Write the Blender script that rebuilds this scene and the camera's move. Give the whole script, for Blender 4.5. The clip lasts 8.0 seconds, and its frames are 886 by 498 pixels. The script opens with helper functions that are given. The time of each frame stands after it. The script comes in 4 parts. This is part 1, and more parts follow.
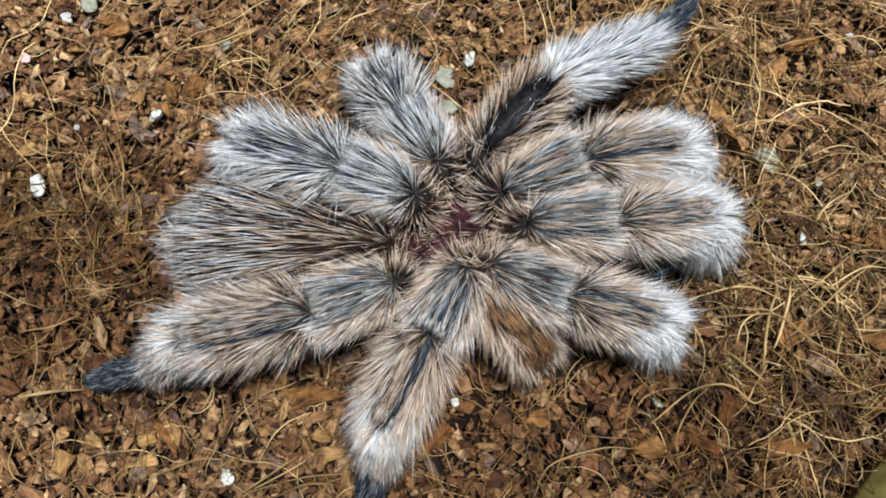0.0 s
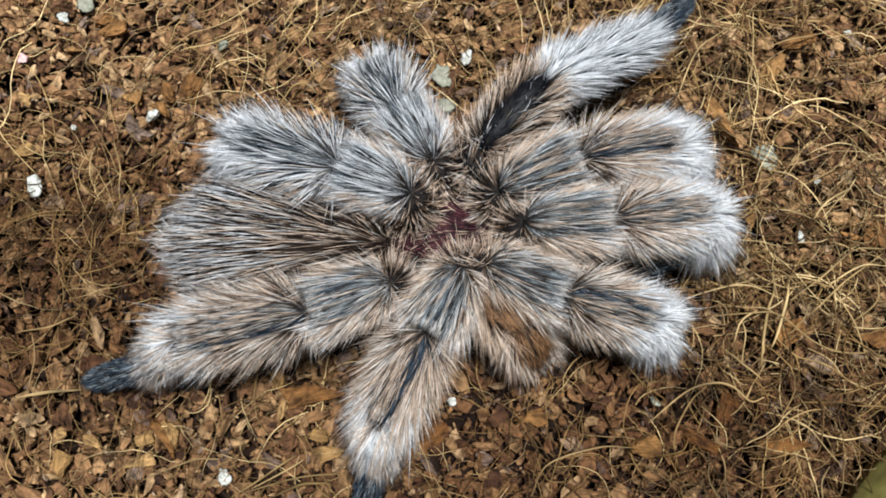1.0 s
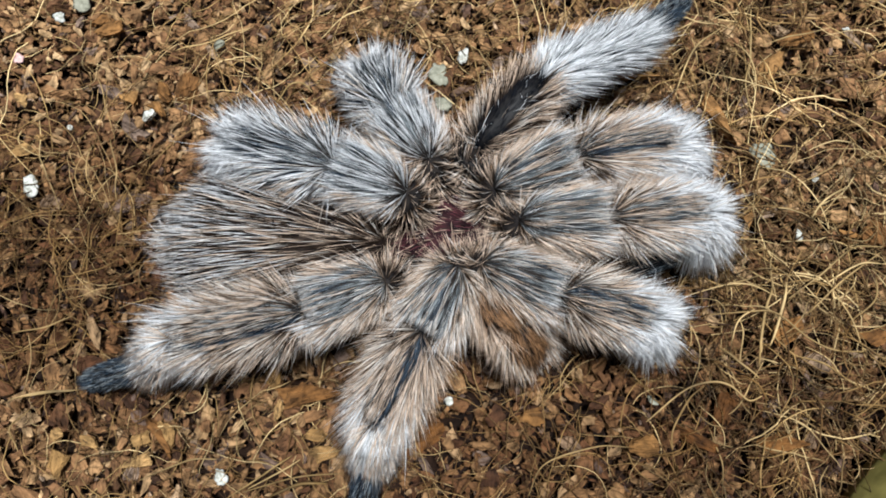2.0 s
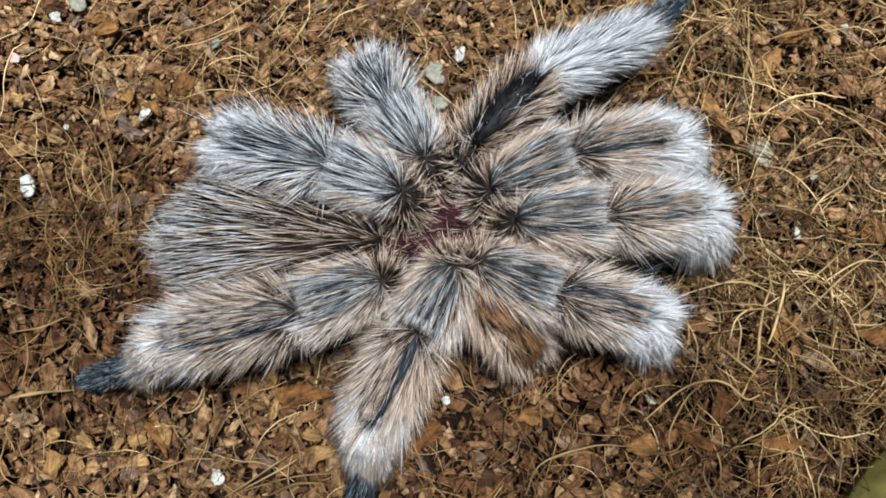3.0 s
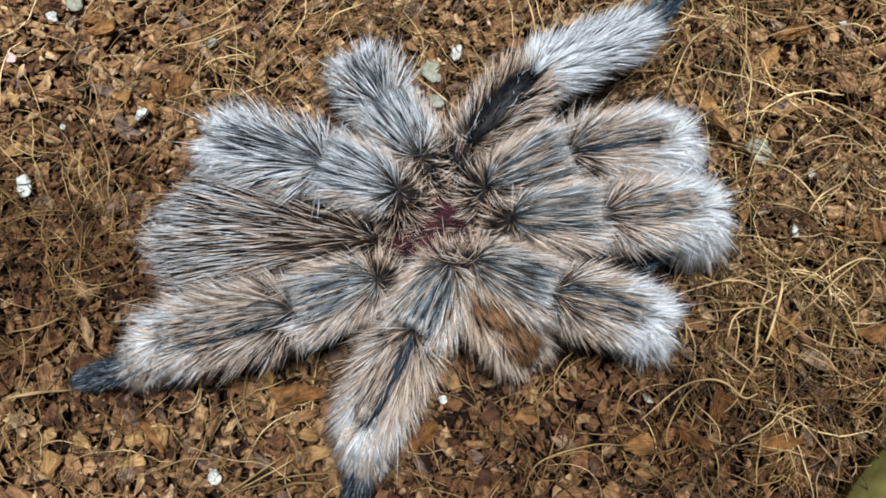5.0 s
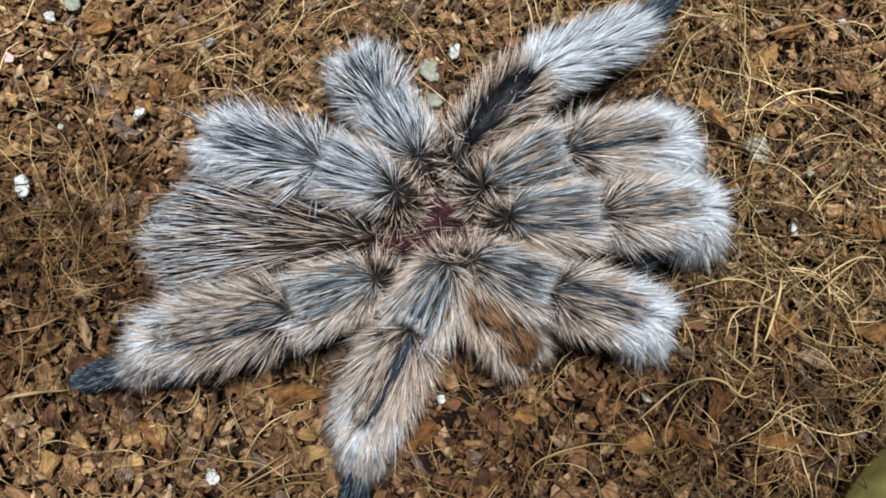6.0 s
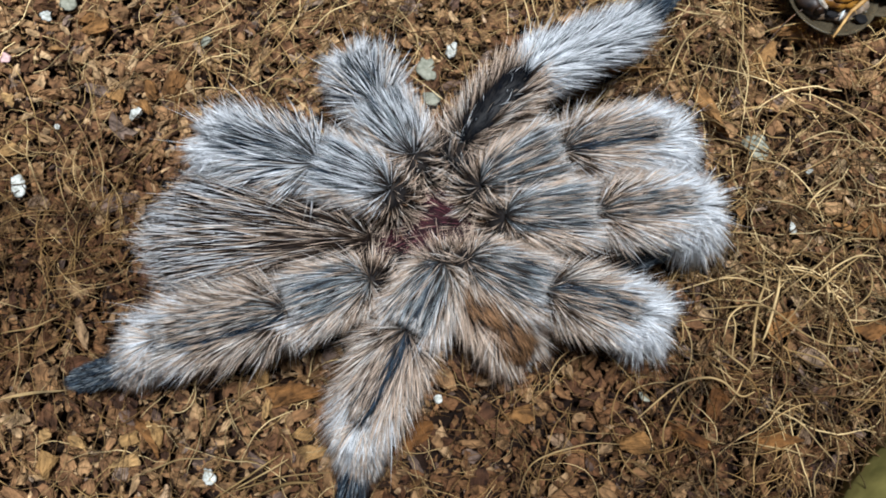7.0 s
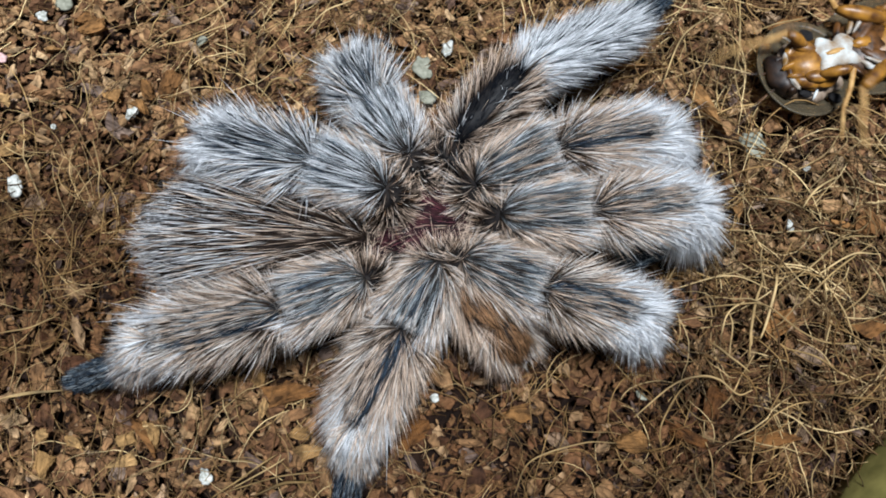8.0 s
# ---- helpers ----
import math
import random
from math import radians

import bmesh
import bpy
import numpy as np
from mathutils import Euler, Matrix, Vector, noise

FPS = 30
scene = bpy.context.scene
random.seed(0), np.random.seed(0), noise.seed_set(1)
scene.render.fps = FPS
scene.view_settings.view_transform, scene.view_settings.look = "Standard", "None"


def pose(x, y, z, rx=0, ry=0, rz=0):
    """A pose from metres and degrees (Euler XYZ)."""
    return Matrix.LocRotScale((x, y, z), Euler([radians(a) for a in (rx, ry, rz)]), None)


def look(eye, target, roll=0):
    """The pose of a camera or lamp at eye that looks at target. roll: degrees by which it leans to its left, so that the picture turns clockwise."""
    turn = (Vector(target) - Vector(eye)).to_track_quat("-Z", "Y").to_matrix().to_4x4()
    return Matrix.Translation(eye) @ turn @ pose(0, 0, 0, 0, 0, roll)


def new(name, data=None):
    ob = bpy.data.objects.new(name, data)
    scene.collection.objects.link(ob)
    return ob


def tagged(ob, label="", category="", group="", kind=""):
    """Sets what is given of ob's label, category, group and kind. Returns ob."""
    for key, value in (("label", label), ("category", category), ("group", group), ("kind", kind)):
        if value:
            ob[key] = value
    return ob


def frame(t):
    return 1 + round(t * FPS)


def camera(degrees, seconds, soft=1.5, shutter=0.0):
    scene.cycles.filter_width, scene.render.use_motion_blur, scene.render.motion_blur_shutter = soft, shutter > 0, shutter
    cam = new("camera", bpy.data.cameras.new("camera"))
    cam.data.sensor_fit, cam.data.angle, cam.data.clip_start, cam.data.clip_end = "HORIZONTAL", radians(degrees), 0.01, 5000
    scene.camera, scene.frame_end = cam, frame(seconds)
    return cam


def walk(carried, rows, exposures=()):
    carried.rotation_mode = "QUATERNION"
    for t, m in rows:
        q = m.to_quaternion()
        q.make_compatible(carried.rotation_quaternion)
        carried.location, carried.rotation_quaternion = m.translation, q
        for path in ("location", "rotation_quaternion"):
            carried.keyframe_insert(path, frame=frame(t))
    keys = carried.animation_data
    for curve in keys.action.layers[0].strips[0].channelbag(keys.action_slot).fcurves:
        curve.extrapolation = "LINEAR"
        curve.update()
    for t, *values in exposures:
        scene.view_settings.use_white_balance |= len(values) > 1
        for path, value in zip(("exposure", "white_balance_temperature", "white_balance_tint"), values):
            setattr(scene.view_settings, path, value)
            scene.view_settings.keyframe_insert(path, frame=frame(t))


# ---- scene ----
cam = camera(61.66, 8.0, soft=1.85, shutter=0.5)
PATH = [
    (0, (0.126, -2.875, 10.743), (-0.168, -0.309, 1.083), -6.33),
    (0.5, (0.165, -2.863, 10.737), (-0.145, -0.311, 1.074), -6.77),
    (1, (0.197, -2.857, 10.726), (-0.123, -0.314, 1.060), -7.11),
    (1.5, (0.237, -2.856, 10.710), (-0.099, -0.315, 1.044), -7.53),
    (3, (0.363, -2.834, 10.665), (-0.023, -0.323, 0.993), -8.92),
    (3.5, (0.388, -2.829, 10.658), (-0.009, -0.325, 0.985), -9.23),
    (4, (0.411, -2.822, 10.655), (0.003, -0.326, 0.980), -9.55),
    (4.5, (0.425, -2.825, 10.647), (0.014, -0.328, 0.972), -9.63),
    (6, (0.489, -2.816, 10.620), (0.054, -0.334, 0.942), -10.33),
    (6.5, (0.515, -2.816, 10.608), (0.071, -0.336, 0.931), -10.60),
    (7, (0.565, -2.806, 10.584), (0.099, -0.336, 0.905), -11.18),
    (7.5, (0.617, -2.798, 10.574), (0.132, -0.343, 0.892), -11.77),
    (8, (0.656, -2.799, 10.558), (0.154, -0.346, 0.877), -12.22),
]
walk(cam, [(t, look(0.01 * Vector(eye), 0.01 * Vector(target), roll)) for t, eye, target, roll in PATH],
     exposures=((0, 0.98, 6330, 7), (3, 0.95, 6220, 7), (6, 0.90, 6050, 7), (8, 0.81, 5930, 7)))

# ---- world and light ----
SUN_ELEVATION, SUN_AZIMUTH = 83.0, 10.0     # degrees; azimuth counted from +x towards +y
world = bpy.data.worlds.new("world")
scene.world = world
world.use_nodes = True
wn = world.node_tree.nodes
sky = wn.new("ShaderNodeTexSky")
sky.sky_type, sky.sun_disc = "NISHITA", False
sky.sun_elevation, sky.sun_rotation = radians(SUN_ELEVATION), radians(90 - SUN_AZIMUTH)
sky.dust_density = 1.0
world.node_tree.links.new(sky.outputs[0], wn["Background"].inputs[0])
wn["Background"].inputs[1].default_value = 0.021
sun_data = bpy.data.lights.new("sun", "SUN")
sun_data.energy, sun_data.angle, sun_data.color = 5.0, radians(10), (0.985, 0.985, 1.0)
sun = new("sun", sun_data)
ce, se = math.cos(radians(SUN_ELEVATION)), math.sin(radians(SUN_ELEVATION))
sun_way = Vector((ce * math.cos(radians(SUN_AZIMUTH)), ce * math.sin(radians(SUN_AZIMUTH)), se))
sun.matrix_world = look(sun_way * 2.0, (0, 0, 0))

MM = 0.001
rng = np.random.default_rng(7)


# ---- materials ----
def material(name, roughness=0.6, specular=0.35):
    m = bpy.data.materials.new(name)
    m.use_nodes = True
    b = m.node_tree.nodes["Principled BSDF"]
    b.inputs["Roughness"].default_value = roughness
    b.inputs["Specular IOR Level"].default_value = specular
    return m, m.node_tree.nodes, m.node_tree.links, b


def ramp(nodes, stops):
    r = nodes.new("ShaderNodeValToRGB")
    e = r.color_ramp.elements
    while len(e) < len(stops):
        e.new(0.5)
    for k, (p, c) in enumerate(stops):
        e[k].position, e[k].color = p, (*c, 1)
    return r


def hair_material(name, root, tip, spread=0.35, roughness=0.5, thin=0.0, specular=0.4):
    """Setae: pigment runs from root to tip, each strand a little lighter or darker than the next."""
    m, n, l, b = material(name, roughness, specular)
    along = n.new("ShaderNodeAttribute")
    along.attribute_name = "tip"
    geo = n.new("ShaderNodeNewGeometry")
    r = ramp(n, [(0.08, root), (0.34, [0.5 * a + 0.5 * c for a, c in zip(root, tip)]), (0.7, tip)])
    l.new(along.outputs["Fac"], r.inputs[0])
    span = n.new("ShaderNodeMapRange")
    span.inputs["To Min"].default_value, span.inputs["To Max"].default_value = 1 - spread, 1 + spread * 0.6
    l.new(geo.outputs["Random Per Island"], span.inputs["Value"])
    hsv = n.new("ShaderNodeHueSaturation")
    l.new(span.outputs[0], hsv.inputs["Value"])
    l.new(r.outputs[0], hsv.inputs["Color"])
    l.new(hsv.outputs[0], b.inputs["Base Color"])
    if thin:                                         # pale hairs let light through
        through_hair, mix = n.new("ShaderNodeBsdfTranslucent"), n.new("ShaderNodeMixShader")
        l.new(hsv.outputs[0], through_hair.inputs["Color"])
        mix.inputs[0].default_value = thin
        l.new(b.outputs[0], mix.inputs[1])
        l.new(through_hair.outputs[0], mix.inputs[2])
        l.new(mix.outputs[0], n["Material Output"].inputs[0])
    return m


def skin_material(name, dark, light, scale=900, roughness=0.55, specular=0.4):
    m, n, l, b = material(name, roughness, specular)
    co = n.new("ShaderNodeTexCoord")
    t = n.new("ShaderNodeTexNoise")
    t.inputs["Scale"].default_value, t.inputs["Detail"].default_value = scale, 6
    r = ramp(n, [(0.35, dark), (0.7, light)])
    l.new(co.outputs["Object"], t.inputs["Vector"])
    l.new(t.outputs["Fac"], r.inputs[0])
    l.new(r.outputs[0], b.inputs["Base Color"])
    bump = n.new("ShaderNodeBump")
    bump.inputs["Distance"].default_value, bump.inputs["Strength"].default_value = 0.00015, 0.6
    l.new(t.outputs["Fac"], bump.inputs["Height"])
    l.new(bump.outputs[0], b.inputs["Normal"])
    return m


def husk_material(name, stops, grain=2400, roughness=0.8, own=False):
    """Coconut husk: each piece its own brown, with fibrous grain and darker pits. own: the grain follows the piece."""
    m, n, l, b = material(name, roughness, 0.12)
    co, geo, info = n.new("ShaderNodeTexCoord"), n.new("ShaderNodeNewGeometry"), n.new("ShaderNodeObjectInfo")
    add = n.new("ShaderNodeMath")
    add.operation = "ADD"
    l.new(geo.outputs["Random Per Island"], add.inputs[0])
    l.new(info.outputs["Random"], add.inputs[1])
    frac = n.new("ShaderNodeMath")
    frac.operation = "FRACT"
    l.new(add.outputs[0], frac.inputs[0])
    tone = ramp(n, stops)
    l.new(frac.outputs[0], tone.inputs[0])
    stretch = n.new("ShaderNodeMapping")
    stretch.inputs["Scale"].default_value = (0.2, 1.0, 1.0)
    spot = co.outputs["Object"]
    if own:
        follow = n.new("ShaderNodeAttribute")
        follow.attribute_name = "grain"
        spot = follow.outputs["Vector"]
    fine, coarse = n.new("ShaderNodeTexNoise"), n.new("ShaderNodeTexNoise")
    fine.inputs["Scale"].default_value, fine.inputs["Detail"].default_value = grain, 5
    coarse.inputs["Scale"].default_value, coarse.inputs["Detail"].default_value = grain * 0.25, 4
    l.new(spot, stretch.inputs["Vector"])
    l.new(stretch.outputs[0], fine.inputs["Vector"])
    l.new(spot, coarse.inputs["Vector"])
    both = n.new("ShaderNodeMath")
    both.operation = "MULTIPLY_ADD"
    both.inputs[1].default_value = 0.6
    l.new(fine.outputs["Fac"], both.inputs[0])
    l.new(coarse.outputs["Fac"], both.inputs[2])
    span = n.new("ShaderNodeMapRange")
    span.inputs["From Min"].default_value, span.inputs["From Max"].default_value = 0.58, 1.02
    span.inputs["To Min"].default_value, span.inputs["To Max"].default_value = 0.32, 1.56
    l.new(both.outputs[0], span.inputs["Value"])
    hsv = n.new("ShaderNodeHueSaturation")
    l.new(span.outputs[0], hsv.inputs["Value"])
    l.new(tone.outputs[0], hsv.inputs["Color"])
    shaded = n.new("ShaderNodeHueSaturation")           # fall-off of light painted by the water dish, shade painted behind the animal
    shaded.inputs["Hue"].default_value, shaded.inputs["Value"].default_value, shaded.inputs["Saturation"].default_value = 0.494, 0.56, 1.06
    shade_mask = 0
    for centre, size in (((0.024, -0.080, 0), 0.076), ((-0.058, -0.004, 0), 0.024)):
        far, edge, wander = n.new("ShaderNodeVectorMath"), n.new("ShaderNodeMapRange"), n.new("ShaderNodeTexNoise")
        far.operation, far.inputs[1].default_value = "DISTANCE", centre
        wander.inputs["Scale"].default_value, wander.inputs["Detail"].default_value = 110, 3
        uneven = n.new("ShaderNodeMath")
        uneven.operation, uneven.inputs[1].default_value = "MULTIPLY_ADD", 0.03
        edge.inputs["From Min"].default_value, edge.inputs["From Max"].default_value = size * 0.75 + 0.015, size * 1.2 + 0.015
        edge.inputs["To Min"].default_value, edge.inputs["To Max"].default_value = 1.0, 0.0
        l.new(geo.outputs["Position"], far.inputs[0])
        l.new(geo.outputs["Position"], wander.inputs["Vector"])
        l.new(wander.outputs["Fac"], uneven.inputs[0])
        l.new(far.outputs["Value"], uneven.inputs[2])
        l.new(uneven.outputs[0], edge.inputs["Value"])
        if shade_mask:
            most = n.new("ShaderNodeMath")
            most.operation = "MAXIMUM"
            l.new(shade_mask.outputs[0], most.inputs[0])
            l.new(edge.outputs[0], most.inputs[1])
            shade_mask = most
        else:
            shade_mask = edge
    l.new(shade_mask.outputs[0], shaded.inputs["Fac"])
    l.new(hsv.outputs[0], shaded.inputs["Color"])
    l.new(shaded.outputs[0], b.inputs["Base Color"])
    bump = n.new("ShaderNodeBump")
    bump.inputs["Distance"].default_value, bump.inputs["Strength"].default_value = 0.0009, 1.0
    l.new(both.outputs[0], bump.inputs["Height"])
    l.new(bump.outputs[0], b.inputs["Normal"])
    return m


HUSK = [(0.0, (0.040, 0.020, 0.011)), (0.12, (0.098, 0.047, 0.022)), (0.36, (0.158, 0.082, 0.037)),
        (0.60, (0.198, 0.108, 0.048)), (0.80, (0.240, 0.143, 0.067)), (0.91, (0.345, 0.228, 0.120)), (0.95, (0.160, 0.112, 0.084)), (1.0, (0.075, 0.042, 0.028))]
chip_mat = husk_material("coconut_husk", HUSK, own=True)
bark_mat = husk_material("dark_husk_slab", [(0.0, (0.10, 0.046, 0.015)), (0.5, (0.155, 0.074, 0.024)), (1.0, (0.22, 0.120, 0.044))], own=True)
# husk floor coloured near black, standing for the shade between the chips
gap_shade_mat = husk_material("gap_shade_husk", [(0.0, (0.010, 0.005, 0.003)), (1.0, (0.026, 0.013, 0.006))], 900, 0.9)
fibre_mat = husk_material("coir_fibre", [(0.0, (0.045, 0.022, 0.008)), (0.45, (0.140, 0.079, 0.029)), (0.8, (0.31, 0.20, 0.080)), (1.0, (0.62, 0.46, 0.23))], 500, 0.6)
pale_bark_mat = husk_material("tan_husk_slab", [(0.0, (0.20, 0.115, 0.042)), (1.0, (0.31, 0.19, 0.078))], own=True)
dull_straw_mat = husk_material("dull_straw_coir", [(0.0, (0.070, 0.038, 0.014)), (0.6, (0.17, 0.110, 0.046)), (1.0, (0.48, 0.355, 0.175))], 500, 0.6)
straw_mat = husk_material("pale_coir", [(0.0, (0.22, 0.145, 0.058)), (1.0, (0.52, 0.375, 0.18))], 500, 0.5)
perlite_mat = skin_material("perlite", (0.17, 0.17, 0.14), (0.47, 0.47, 0.43), 1500, 0.8)
grey_mat = skin_material("grey_crumb", (0.10, 0.10, 0.070), (0.21, 0.205, 0.155), 1500, 0.8)
pink_mat = skin_material("pinkish_crumb", (0.34, 0.20, 0.18), (0.50, 0.34, 0.32), 1500, 0.8)
olive_mat = skin_material("olive_plastic", (0.12, 0.105, 0.026), (0.24, 0.205, 0.058), 330, 0.6)
wall_mat = skin_material("grey_plastic", (0.16, 0.155, 0.145), (0.21, 0.205, 0.19), 60, 0.5)

CREAM = hair_material("cream_setae", (0.10, 0.075, 0.050), (0.90, 0.84, 0.77), 0.22, 0.5, 0.35)
TAN = hair_material("tan_setae", (0.055, 0.034, 0.020), (0.72, 0.55, 0.415), 0.32, 0.5, 0.2)
SLATE = hair_material("slate_setae", (0.018, 0.021, 0.023), (0.335, 0.370, 0.380), 0.5)
INK = hair_material("blue_black_setae", (0.002, 0.002, 0.003), (0.0045, 0.0065, 0.011), 0.5, 0.9, 0.0, 0.04)
BROWN = hair_material("brown_setae", (0.005, 0.003, 0.002), (0.036, 0.022, 0.013), 0.5, 0.8, 0.0, 0.06)
WHITE_HAIR = hair_material("white_setae", (0.30, 0.31, 0.32), (0.96, 0.97, 0.98), 0.10, 0.5, 0.42)
RUST = hair_material("rust_setae", (0.05, 0.022, 0.010), (0.36, 0.19, 0.085), 0.45)
ROSE = hair_material("rose_setae", (0.04, 0.009, 0.010), (0.22, 0.060, 0.080), 0.5, 0.6, 0.0, 0.2)
DUSK = hair_material("dusky_blue_setae", (0.006, 0.009, 0.012), (0.045, 0.072, 0.105), 0.5, 0.65, 0.0, 0.2)
STEEL = hair_material("steel_grey_setae", (0.009, 0.010, 0.011), (0.125, 0.137, 0.141), 0.5, 0.65, 0.0, 0.15)
SETAE = [CREAM, TAN, SLATE, INK, BROWN, RUST, ROSE, WHITE_HAIR, DUSK, STEEL]
C, T, S, K, B, R, P, W, D, G = range(1, 11)           # slots of the setae; slot 0 is the skin
pale_skin = skin_material("joint_membrane", (0.16, 0.155, 0.145), (0.32, 0.31, 0.295))
leg_skin = skin_material("leg_cuticle", (0.006, 0.005, 0.005), (0.018, 0.015, 0.013), 900, 0.9, 0.1)
body_skin = skin_material("abdomen_cuticle", (0.008, 0.005, 0.004), (0.028, 0.016, 0.010), 900, 0.7, 0.15)
rose_skin = skin_material("carapace_cuticle", (0.006, 0.002, 0.003), (0.034, 0.010, 0.012), 700, 0.75, 0.08)
fang_skin = skin_material("bare_cuticle", (0.003, 0.003, 0.003), (0.009, 0.008, 0.008), 900, 0.6, 0.15)


# ---- mesh helpers ----
def mesh_of(name, verts, faces, mats, index=None, tip=None, smooth=True, grain=None):
    """A mesh from vertex rows and a list of (rows of equal-sided faces)."""
    me = bpy.data.meshes.new(name)
    me.vertices.add(len(verts))
    me.vertices.foreach_set("co", np.asarray(verts, dtype=np.float32).ravel())
    loops = np.concatenate([f.ravel() for f in faces]).astype(np.int32)
    sizes = np.concatenate([np.full(len(f), f.shape[1]) for f in faces])
    me.loops.add(len(loops))
    me.loops.foreach_set("vertex_index", loops)
    me.polygons.add(len(sizes))
    me.polygons.foreach_set("loop_start", np.concatenate([[0], np.cumsum(sizes)[:-1]]).astype(np.int32))
    if index is not None:
        me.polygons.foreach_set("material_index", index.astype(np.int32))
    me.polygons.foreach_set("use_smooth", np.full(len(sizes), smooth))
    for m in mats:
        me.materials.append(m)
    if tip is not None:
        me.attributes.new("tip", "FLOAT", "POINT").data.foreach_set("value", tip.astype(np.float32))
    if grain is not None:
        me.attributes.new("grain", "FLOAT_VECTOR", "POINT").data.foreach_set("vector", grain.astype(np.float32).ravel())
    me.update(calc_edges=True)
    me.validate()
    return me


def part(name, data, parent, label=""):
    """Links a mesh as one part under a thing or a part."""
    ob = new(name, data)
    ob.parent = parent
    return tagged(ob, label)


def part_bm(name, bm, mat, parent, label="", smooth=True):
    me = bpy.data.meshes.new(name)
    bm.to_mesh(me)
    bm.free()
    for p in me.polygons:
        p.use_smooth = smooth
    me.materials.append(mat)
    return part(name, me, parent, label) if parent else tagged(new(name, me), label)


def unit(v):
    return v / np.maximum(np.linalg.norm(v, axis=-1, keepdims=True), 1e-9)


def tube(points, radii, sides):
    """A closed tube round a line of points, with pointed or flat ends as the radii say."""
    pts, radii = np.asarray(points, float), np.asarray(radii, float)
    d = unit(np.gradient(pts, axis=0))
    hint = np.array((0.0, 0.0, 1.0)) if abs(d[0][2]) < 0.9 else np.array((1.0, 0.0, 0.0))
    u = unit(np.cross(d, hint))
    w = np.cross(u, d)
    a = np.arange(sides) / sides * 2 * np.pi
    ring = u[:, None] * np.cos(a)[None, :, None] + w[:, None] * np.sin(a)[None, :, None]
    v = (pts[:, None] + ring * radii[:, None, None]).reshape(-1, 3)
    k, j = np.meshgrid(np.arange(len(pts) - 1), np.arange(sides), indexing="ij")
    n = (j + 1) % sides
    q = np.stack([k * sides + j, (k + 1) * sides + j, (k + 1) * sides + n, k * sides + n], -1).reshape(-1, 4)
    ends = np.array([np.arange(sides), (len(pts) - 1) * sides + np.arange(sides)[::-1]])
    return v, [q, ends]


def strands(root, way, bend, length, radius):
    """Tapering setae, three-sided, bent in the middle: vertices, quads, triangles and the place along each strand."""
    n = len(root)
    u = unit(np.cross(way, rng.normal(size=(n, 3))))
    w = np.cross(way, u)
    steps, width = np.array((0.0, 0.55)), np.array((1.0, 0.66))
    mid = root[:, None] + length[:, None, None] * (way[:, None] * steps[None, :, None] + bend[:, None] * (steps ** 2)[None, :, None])
    end = root + length[:, None] * (way + bend)
    a = np.arange(3) / 3 * 2 * np.pi
    ring = u[:, None] * np.cos(a)[None, :, None] + w[:, None] * np.sin(a)[None, :, None]
    v = mid[:, :, None] + ring[:, None] * (radius[:, None] * width[None])[:, :, None, None]
    v = np.concatenate([v.reshape(n, 6, 3), end[:, None]], 1).reshape(-1, 3)
    base = np.arange(n)[:, None] * 7
    quads = [[k * 3 + j, k * 3 + (j + 1) % 3, k * 3 + 3 + (j + 1) % 3, k * 3 + 3 + j] for j in range(3) for k in (0,)]
    tris = [[3 + j, 3 + (j + 1) % 3, 6] for j in range(3)]
    q = (base[:, None] + np.array(quads)[None]).reshape(-1, 4)
    t = (base[:, None] + np.array(tris)[None]).reshape(-1, 3)
    tip = np.tile(np.repeat(np.append(steps, 1.0), (3, 3, 1)), n)
    return v, q, t, tip


def furred(name, core, skin, fur, band=0):
    """One mesh: the cuticle and its setae. fur: root, way, bend, length, radius, slot rows. band: faces of the pale joint."""
    cv, cf = core
    v, q, t, tip = strands(*fur[:5])
    slot = fur[5]
    faces = [*cf, q + len(cv), t + len(cv)]
    cuticle = np.zeros(sum(len(f) for f in cf))
    if band:
        cuticle[len(cf[0]) - band:len(cf[0])] = len(SETAE) + 1
    index = np.concatenate([cuticle, np.repeat(slot, 3), np.repeat(slot, 3)])
    mats = [skin, *SETAE, pale_skin]
    return mesh_of(name, np.concatenate([cv, v]), faces, mats, index, np.concatenate([np.zeros(len(cv)), tip]))


def pick(n, weights):
    """Slots drawn by weight."""
    keys = list(weights)
    w = np.array([weights[k] for k in keys], float)
    return np.array(keys)[rng.choice(len(keys), n, p=w / w.sum())]


# ---- the tarantula ----
def tufts(cell, root, length):
    """Setae of one tuft lean together: a common sway, and tips drawn to the tuft's middle."""
    names, inv = np.unique(cell, return_inverse=True)
    many = np.bincount(inv)[:, None]
    mean = np.stack([np.bincount(inv, root[:, k]) for k in range(3)], 1) / many
    sway = rng.normal(0, 0.10, (len(names), 3))
    return sway[inv], (mean[inv] - root) / length[:, None]


